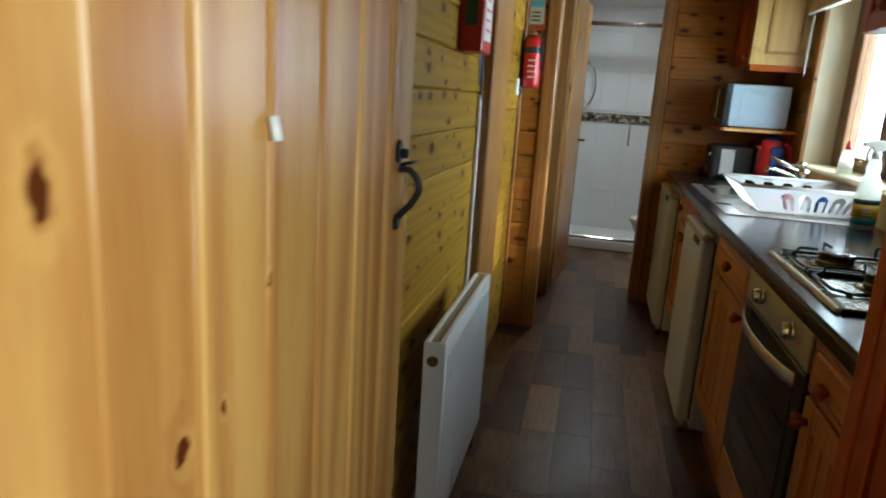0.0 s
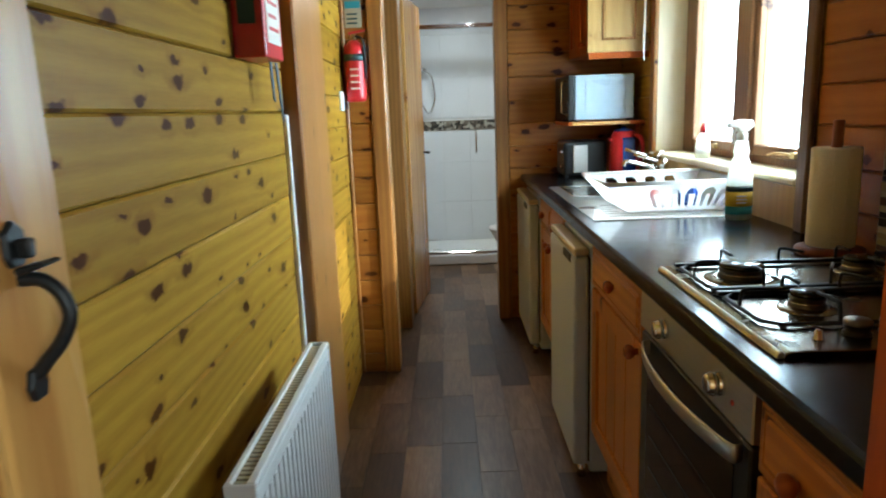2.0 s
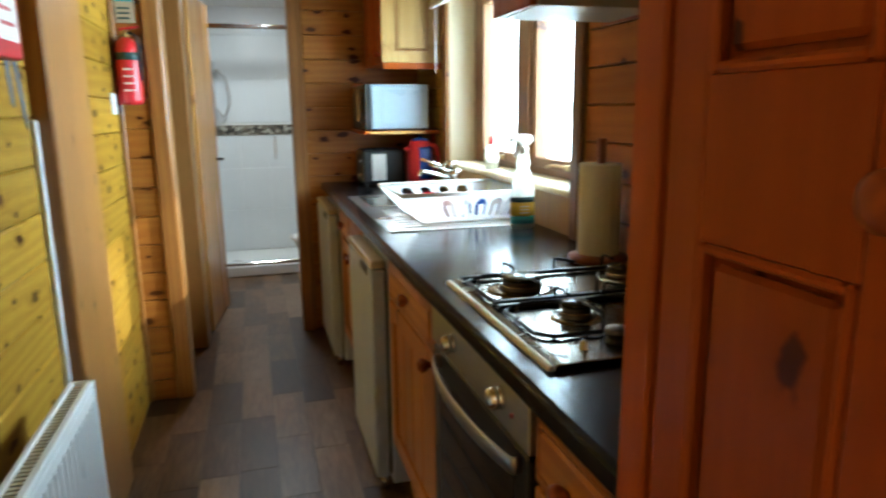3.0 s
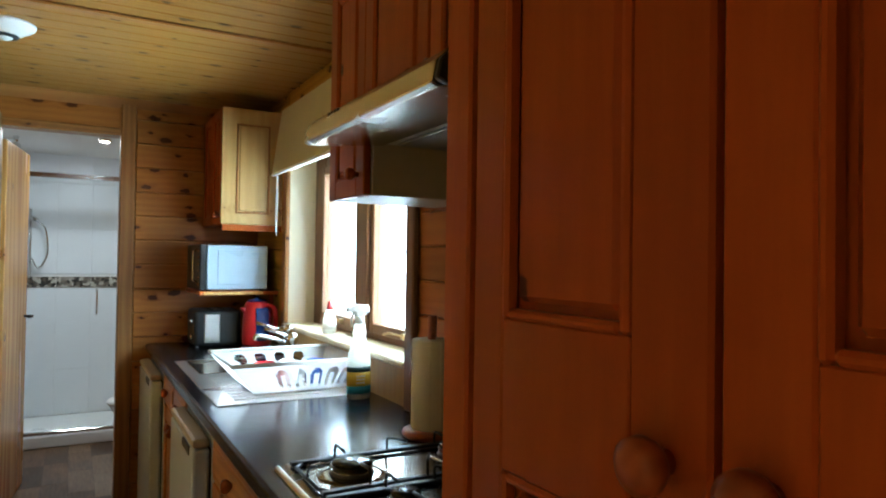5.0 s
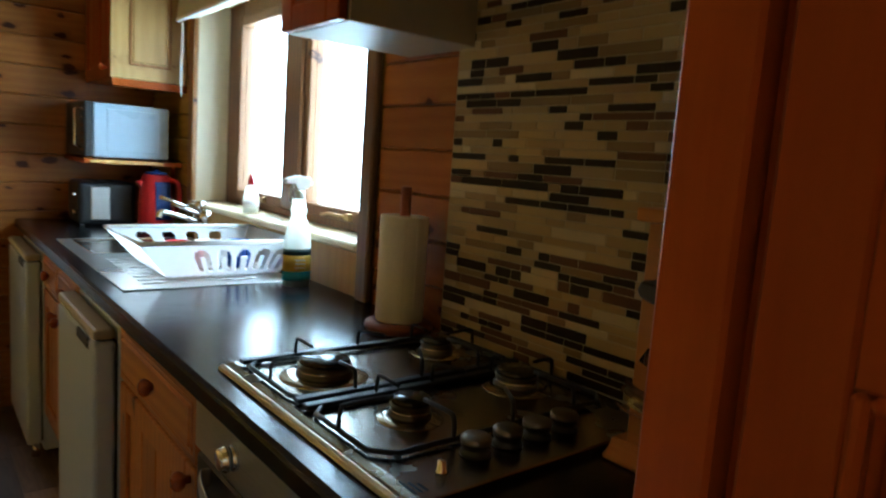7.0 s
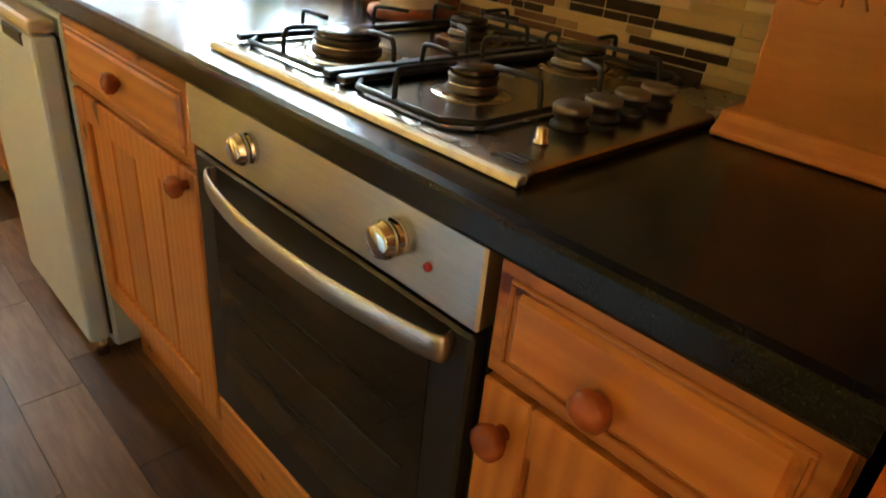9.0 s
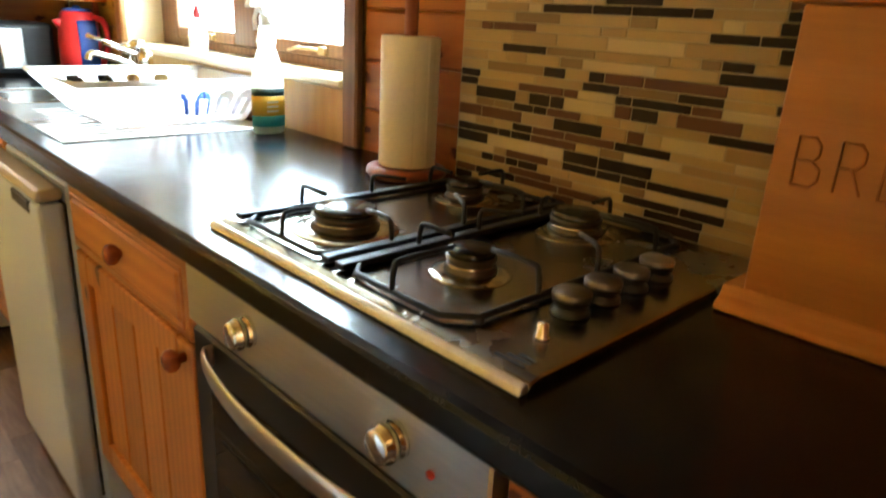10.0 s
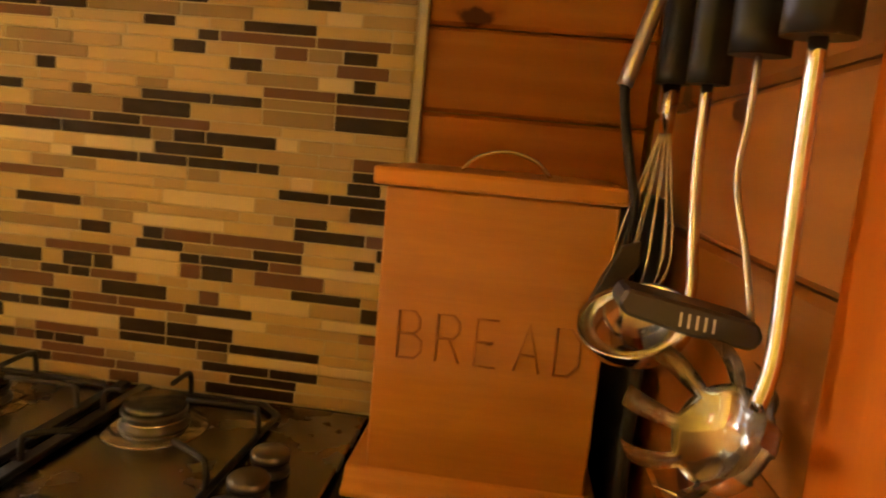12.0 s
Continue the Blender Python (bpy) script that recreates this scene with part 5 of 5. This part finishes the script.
part("pipe", cyl_bm((-0.776, 0.63, 0.0), (-0.776, 0.63, 0.15), 0.008, None, 12), M["chrome"], rad)
part("pipe", cyl_bm((-0.776, 1.40, 0.0), (-0.776, 1.40, 0.17), 0.008, None, 12), M["chrome"], rad)
shift(rad, -0.03, 0, 0)
fb = thing("fire_blanket_box", (-0.88, 1.34, 1.41), "red fire blanket box with a white label, fixed to the wall", "fire blanket")
part("case", box(LW - 0.002, -0.846, 1.235, 1.4, 1.405, 1.78, 0.006, None, 2), M["red"], fb)
part("label", box(-0.8462, -0.8445, 1.258, 1.38, 1.44, 1.7), M["paper"], fb, "white instruction label")
for i in range(5):
    part("label_line", box(-0.8444, -0.8436, 1.275, 1.36 - 0.015 * (i % 2), 1.47 + i * 0.03, 1.478 + i * 0.03), M["red"], fb)
part("side_label", box(-0.905, -0.865, 1.2332, 1.2352, 1.48, 1.66), M["label_dark"], fb)
for dy, ln in ((0.0, 0.1), (0.055, 0.15)):
    part("pull_strap", prism_bm([(1.35 + dy, 1.405), (1.37 + dy, 1.405), (1.378 + dy * 1.4, 1.405 - ln), (1.362 + dy * 1.4, 1.405 - ln * 0.93)], "x", -0.872, -0.869), M["strap"], fb, "blue-grey pull strap")

shift(fb, 0, 0.012, 0.025)
conduit = thing("cable_conduit", (-0.91, 1.7, 0.3), "white plastic cable trunking down the board wall", "conduit")
part("trunking", box(LW - 0.002, -0.905, 1.652, 1.672, 0.09, 1.3, 0.004), M["white_plastic"], conduit)

ext = thing("fire_extinguisher", (-0.845, 2.79, 1.35), "red fire extinguisher hung on the board wall", "fire extinguisher")
EX, EY = -0.846, 2.79
part("cylinder", lathe_bm([(0.03, 1.35), (0.044, 1.355), (0.047, 1.37), (0.047, 1.57), (0.043, 1.595), (0.025, 1.615), (0.016, 1.622), (0.001, 1.622)], (EX, EY, 0), 30), M["red"], ext)
part("label", lathe_bm([(0.0474, 1.53), (0.0474, 1.56)], (EX, EY, 0), 30), M["label_dark"], ext, "dark band with pale print")
for i in range(4):
    part("label_line", box(EX - 0.016, EX + 0.02, EY - 0.0482, EY - 0.0472 + 0.003, 1.405 + i * 0.028, 1.413 + i * 0.028), M["paper"], ext)
part("valve", cyl_bm((EX, EY, 1.62), (EX, EY, 1.65), 0.014, 0.012, 14), M["brass"], ext)
part("lever", prism_bm([(EX - 0.02, 1.645), (EX + 0.055, 1.66), (EX + 0.055, 1.668), (EX - 0.02, 1.658)], "y", EY - 0.01, EY + 0.01, 0.002), M["red"], ext)
part("hose", tube_bm(curve_pts([(EX + 0.012, EY - 0.01, 1.64), (EX + 0.045, EY - 0.03, 1.62), (EX + 0.05, EY - 0.02, 1.55), (EX + 0.049, EY - 0.01, 1.45)], 5), 0.006, 8), M["rubber"], ext)
part("bracket", box(EX - 0.02, EX + 0.02, 2.835, 2.868, 1.5, 1.62, 0.003), M["steel"], ext)
sgn = thing("extinguisher_sign", (-0.85, 2.856, 1.68), "pale extinguisher instruction sign on the boards", "sign")
part("plate", box(-0.888, -0.81, 2.852, 2.858, 1.685, 1.93, 0.002), M["cream"], sgn)
part("band", box(-0.884, -0.814, 2.850, 2.852, 1.77, 1.8), M["label_blue"], sgn)
for i in range(3):
    part("print_line", box(-0.878, -0.83, 2.850, 2.852, 1.70 + i * 0.02, 1.708 + i * 0.02), M["label_dark"], sgn)
sw = thing("light_switch", (-0.91, 2.64, 1.33), "white plastic light switch on the board wall", "switch")
part("plate", box(-0.911, -0.9, 2.6, 2.686, 1.292, 1.378, 0.003), M["white_plastic"], sw)
part("rocker", box(-0.9, -0.896, 2.634, 2.652, 1.32, 1.35, 0.002), M["white_plastic"], sw)

shift(sw, 0, 0.085, 0.02)

# entrance door, standing open
door = structure("door_1", box(-0.806, -0.772, 0.2, 0.312, 0.012, 2.0, 0.004), M["door_z"], "pale pine boarded entrance door standing open")
part("stile", box(-0.806, -0.772, -0.55, -0.42, 0.012, 2.0, 0.004), M["door_z"], door)
part("core", box(-0.804, -0.79, -0.42, 0.2, 0.012, 2.0), M["door_z"], door)
edges = [-0.42, -0.3, -0.175, -0.05, 0.075, 0.2]
for a, b in zip(edges, edges[1:]):
    part("board", box(-0.79, -0.7765, a + 0.0015, b - 0.0015, 0.012, 2.0, 0.006), M["door_z"], door)
    part("bead", cyl_bm((-0.7775, b - 0.006, 0.02), (-0.7775, b - 0.006, 1.99), 0.004, None, 10), M["door_z"], door)
la = part("latch", prism_bm([(0.23, 1.186), (0.246, 1.186), (0.251, 1.194), (0.25, 1.214), (0.238, 1.223), (0.226, 1.214), (0.225, 1.194)], "x", -0.772, -0.766, 0.002), M["iron"], door, "black iron thumb latch")
part("thumb_piece", prism_bm([(0.234, 1.193), (0.242, 1.193), (0.244, 1.208), (0.232, 1.208)], "x", -0.766, -0.754, 0.002), M["iron"], la)
part("thumb_plate", prism_bm([(-0.766, 1.186), (-0.744, 1.191), (-0.741, 1.188), (-0.763, 1.18)], "y", 0.226, 0.252, 0.0015), M["iron"], la)
part("pull_handle", tube_bm(curve_pts([(-0.768, 0.238, 1.176), (-0.752, 0.239, 1.175), (-0.739, 0.24, 1.163), (-0.735, 0.24, 1.145), (-0.744, 0.239, 1.125), (-0.757, 0.238, 1.11), (-0.767, 0.238, 1.098)], 6), 0.0056, 10), M["iron"], la)
part("handle_foot", prism_bm([(0.23, 1.078), (0.246, 1.078), (0.25, 1.09), (0.245, 1.104), (0.231, 1.104), (0.226, 1.09)], "x", -0.772, -0.765, 0.002), M["iron"], la)
hk = part("coat_hook", lathe_bm([(0.012, 0), (0.011, 0.004), (0.006, 0.01), (0.001, 0.01)], (-0.777, -0.185, 1.262), 14, "x"), M["white_plastic"], door, "small white hook")
part("hook_arm", tube_bm([(-0.77, -0.185, 1.265), (-0.767, -0.185, 1.252), (-0.765, -0.185, 1.242)], 0.005, 8), M["white_plastic"], hk)
part("screw_head", lathe_bm([(0.008, 0), (0.007, 0.003), (0.001, 0.004)], (-0.773, -0.47, 0.96), 12, "x"), M["chrome"], door)
shift(door, 0, -0.09, 0)
structure("trim_entrance_west", box(-0.85, -0.80, -0.70, -0.565, 0, 2.05, 0.004), M["trim_z"], "pine entrance door jamb")

# smoke alarm
al = thing("smoke_alarm", (-0.6, 2.6, CEIL), "white round smoke alarm on the board ceiling", "smoke alarm")
part("body", lathe_bm([(0.035, -0.05), (0.045, -0.048), (0.075, -0.028), (0.1, -0.012), (0.104, -0.0), (0.1, 0.0)], (-0.6, 2.6, CEIL), 36), M["white_plastic"], al)
part("grille_ring", lathe_bm([(0.038, -0.053), (0.046, -0.05), (0.05, -0.046)], (-0.6, 2.6, CEIL), 30), M["rubber"], al)
part("test_button", lathe_bm([(0.001, -0.064), (0.02, -0.06), (0.03, -0.052), (0.03, -0.05)], (-0.6, 2.6, CEIL), 24), M["white_plastic"], al)

# ---------------------------------------------------------------- bathroom
db = box(-0.018, 0.018, 0, 0.6, 0.012, 1.99, 0.004)
bmesh.ops.transform(db, matrix=pose(-0.69, 3.82, 0, 0, 0, -7), verts=db.verts)
bdoor = structure("door_2", db, M["door_z"], "pine bathroom door standing open")
part("door_handle", tube_bm([(-0.606, 4.34, 1.02), (-0.565, 4.335, 1.02), (-0.575, 4.25, 1.02)], 0.008, 10), M["iron"], bdoor)
shower = thing("shower_enclosure", (-0.3, 5.25, 0), "chrome-framed glass shower screen on a white tray", "shower")
part("tray", box(-0.74, 0.3, 5.22, 5.91, 0.001, 0.09, 0.012, None, 2), M["white"], shower)
part("bottom_rail", box(-0.72, 0.3, 5.235, 5.265, 0.091, 0.115, 0.003), M["chrome"], shower)
part("top_rail", box(-0.72, 0.3, 5.235, 5.265, 1.945, 1.98, 0.003), M["chrome"], shower)
part("upright", box(-0.72, -0.69, 5.235, 5.265, 0.115, 1.945, 0.003), M["chrome"], shower)
part("upright", box(0.05, 0.075, 5.235, 5.265, 0.115, 1.945, 0.003), M["chrome"], shower)
gl = part("screen", box(-0.69, 0.05, 5.248, 5.252, 0.115, 1.945), M["screen"], shower)
gl.visible_shadow = False
gl = part("screen", box(0.075, 0.3, 5.248, 5.252, 0.115, 1.945), M["screen"], shower)
gl.visible_shadow = False
part("door_pull", tube_bm([(-0.2, 5.246, 0.95), (-0.2, 5.22, 0.96), (-0.2, 5.22, 1.12), (-0.2, 5.246, 1.13)], 0.007, 8), M["chrome"], shower)
hs = thing("shower_set", (-0.6, 5.88, 1.4), "chrome hand shower with a looped hose", "shower head")
part("riser", cyl_bm((-0.66, 5.87, 1.2), (-0.66, 5.87, 1.75), 0.01), M["chrome"], hs)
part("head", lathe_bm([(0.04, 0), (0.038, 0.012), (0.012, 0.03), (0.001, 0.03)], (-0.64, 5.83, 1.66), 20), M["chrome"], hs)
part("hose", tube_bm(curve_pts([(-0.64, 5.84, 1.66), (-0.56, 5.82, 1.6), (-0.54, 5.84, 1.4), (-0.6, 5.85, 1.28), (-0.65, 5.86, 1.36)], 6), 0.008, 8), M["chrome"], hs)
toilet = thing("toilet", (0.1, 4.6, 0), "white ceramic toilet with closed lid", "toilet")
part("pan", oval([(0.1, 0.001), (0.11, 0.02), (0.1, 0.18), (0.15, 0.33), (0.18, 0.4), (0.001, 0.4)], 0.08, 4.6, 1.2, 0.95), M["white"], toilet)
part("lid", oval([(0.185, 0.402), (0.19, 0.41), (0.185, 0.43), (0.16, 0.438), (0.001, 0.438)], 0.08, 4.6, 1.2, 0.95), M["white_plastic"], toilet)
part("cistern", box(0.3, 0.46, 4.42, 4.78, 0.42, 0.78, 0.02, None, 2), M["white"], toilet)
for sx, sy in ((-0.72, 5.1), (-0.2, 4.35)):
    sp = thing("ceiling_spotlight", (sx, sy, 2.2), "small chrome ceiling spotlight, lit", "spotlight", "bathroom ceiling lights")
    part("stem", cyl_bm((sx, sy, 2.15), (sx, sy, 2.2), 0.008, 0.02, 14), M["chrome"], sp)
    part("shade", lathe_bm([(0.034, -0.03), (0.036, -0.025), (0.026, 0.02), (0.012, 0.03)], (sx, sy, 2.13), 24), M["chrome"], sp)
    part("lens", lathe_bm([(0.001, -0.036), (0.02, -0.034), (0.031, -0.029)], (sx, sy, 2.13), 24), M["spot_glow"], sp)

# ---------------------------------------------------------------- outside
def tree(x, y, h, seed):
    rnd = random.Random(seed)
    t = thing("tree", (x, y, -0.5), "leafy broadleaf tree beyond the kitchen window", "tree", "trees outside")
    bm = tube_bm(curve_pts([(x, y, -0.5), (x + 0.1, y, h * 0.35), (x - 0.1, y + 0.1, h * 0.7), (x, y, h)], 4), [0.22 - 0.19 * i / 12 for i in range(13)], 8)
    tips = []
    for i in range(9):
        a, z = rnd.uniform(0, 6.28), h * rnd.uniform(0.3, 0.8)
        e = Vector((x + math.cos(a) * h * 0.3, y + math.sin(a) * h * 0.3, z + h * 0.2))
        tips.append(e)
        tube_bm([(x, y, z), ((x + e.x) / 2, (y + e.y) / 2, z + h * 0.12), e], [0.08, 0.05, 0.02], 6, bm)
    part("trunk", bm, M["bark"], t)
    tips.append(Vector((x, y, h)))
    vs, fs = [], []
    for i in range(1800):
        c = rnd.choice(tips) + Vector((rnd.gauss(0, 1), rnd.gauss(0, 1), rnd.gauss(0, 0.8))) * h * 0.13
        m = Euler((rnd.uniform(0, 6.28), rnd.uniform(0, 6.28), rnd.uniform(0, 6.28))).to_matrix()
        s = rnd.uniform(0.08, 0.2)
        k = len(vs)
        vs += [c + m @ Vector(v) * s for v in ((0, -1, 0), (0.45, 0, 0.1), (0, 1, 0), (-0.45, 0, 0.1))]
        fs.append((k, k + 1, k + 2, k + 3))
    me = bpy.data.meshes.new("crown")
    me.from_pydata(vs, [], fs)
    me.materials.append(M["leaf"])
    cr = new("crown", me)
    cr.parent = t
    cr.matrix_parent_inverse = Matrix.Translation(-Vector(BASES[t.name]))


for i, (x, y, h) in enumerate(((15, 9.5, 6.0), (15, 13.5, 7), (14, 17, 6.5), (19, 12, 7.5), (19, 20, 8.5))):
    tree(x, y, h, i)


# ---------------------------------------------------------------- boards, planks and tiles, piece by piece
def plank_row(parent, material, axis, face, sign, a0, a1, z0, z1, pitch, joint):
    """Horizontal wall boards with V joints. axis: the way they run; sign: the way they face."""
    z = joint - math.ceil((joint - z0) / pitch) * pitch
    cache = {}
    while z < z1 - 0.01:
        lo, hi = max(z, z0), min(z + pitch, z1)
        if hi - lo > 0.015:
            key = round(hi - lo, 4)
            if key not in cache:
                ln, hh = (a1 - a0) / 2, (hi - lo) / 2
                if axis == "y":
                    b = box(-0.01, 0.01, -ln, ln, -hh + 0.0008, hh - 0.0008, 0.005)
                else:
                    b = box(-ln, ln, -0.01, 0.01, -hh + 0.0008, hh - 0.0008, 0.005)
                cache[key] = mesh_of("plank", b, material)
            ob = new("plank", cache[key])
            mid, c = (a0 + a1) / 2, face - sign * 0.01
            ob.location = (c, mid, (lo + hi) / 2) if axis == "y" else (mid, c, (lo + hi) / 2)
            ob.parent = parent
        z += pitch


plank_row(wall_west, M["wall_y"], "y", LW, 1, -0.62, 1.684, 0.0, CEIL, 0.1235, 1.307)
plank_row(wall_recess, M["wall_y"], "y", LW + 0.01, 1, 2.181, 2.84, 0.0, CEIL, 0.134, 1.24)
plank_row(wall_nib, M["wall_x"], "x", 2.86, -1, -0.91, -0.792, 0.0, CEIL, 0.128, 0.995)
plank_row(wall_end, M["wall_x"], "x", END - 0.006, -1, -0.068, RW, 0.0, CEIL - 0.04, 0.133, 1.474)
plank_row(wall_east, M["wall_red"], "y", RW, -1, 0.284, 1.554, 0.9, CEIL, 0.108, 1.431)
plank_row(wall_east_far, M["wall_y"], "y", RW, -1, 3.064, END - 0.008, 0.9, CEIL, 0.108, 1.431)
plank_row(partition, M["wall_redx"], "x", 0.28, 1, 0.063, RW - 0.002, 0.9, CEIL, 0.12, 1.34)

# floor boards
cache = {}
rnd = random.Random(4)
col = 0
x = -1.62
while x < 0.62:
    y = -0.74 - rnd.uniform(0, 0.42)
    while y < 5.9:
        a, b = max(y, -0.74), min(y + 0.45, 5.92)
        if b - a > 0.02 and not (x > 0.12 and b < END) and not (x > -0.9 and x < 0.2 and a > 5.2):
            key = round(b - a, 3)
            if key not in cache:
                cache[key] = mesh_of("floor_board", box(-0.0695, 0.0695, -(b - a) / 2 + 0.0005, (b - a) / 2 - 0.0005, -0.003, 0.0, 0.0006), M["vinyl"])
            ob = new("floor_board", cache[key])
            ob.location = (x + 0.07, (a + b) / 2, 0.0)
            ob.parent = floor
        y += 0.45
    x += 0.14

# mosaic splashback
splash = structure("splashback", box(0.5875, 0.5985, 0.584, 1.232, 0.906, 1.668), M["grout"], "glass and stone mosaic splashback in brown and beige strips")
structure("trim_splashback", box(0.588, 0.5985, 0.572, 0.584, 0.906, 1.668, 0.002), M["cream"], "pale edging beside the mosaic")
rnd = random.Random(11)
cache = {}
z = 0.9085
while z < 1.648:
    tall_row = rnd.choice((0.0145, 0.0145, 0.0175, 0.0175, 0.021))
    y = 0.5855
    while y < 1.2305:
        w = rnd.choice((0.03, 0.046, 0.046, 0.07, 0.098, 0.098, 0.13))
        if y + w > 1.2305 - 0.03:
            w = 1.2305 - y
        key = (round(w, 4), tall_row)
        if key not in cache:
            cache[key] = mesh_of("mosaic_tile", box(-0.0035, 0.0035, -w / 2 + 0.001, w / 2 - 0.001, -tall_row / 2 + 0.0009, tall_row / 2 - 0.0009, 0.001), M["mosaic"])
        ob = new("mosaic_tile", cache[key])
        ob.location = (0.5895 + rnd.uniform(-0.0006, 0.0006), y + w / 2, z + tall_row / 2)
        ob.parent = splash
        y += w
    z += tall_row

# white bathroom tiles
bath_back = bpy.data.objects["wall_bath_back"]
tm = mesh_of("wall_tile", box(-0.124, 0.124, -0.004, 0.004, -0.184, 0.184, 0.002), M["tile_white"])
bmh = mesh_of("border_tile", box(-0.124, 0.124, -0.005, 0.005, -0.044, 0.044, 0.002), M["pebble"])
for i in range(5):
    for zz in (0.275, 0.645, 0.93):
        ob = new("wall_tile", tm)
        ob.location = (-0.60 + i * 0.25, 5.916 + (0.002 if zz == 0.93 else 0), zz)
        ob.parent = bath_back
    for zz in (1.415, 1.785, 2.155):
        ob = new("wall_tile", tm)
        ob.location = (-0.60 + i * 0.25, 5.916, zz)
        ob.parent = bath_back
    ob = new("border_tile", bmh)
    ob.location = (-0.60 + i * 0.25, 5.912, 1.165)
    ob.parent = bath_back
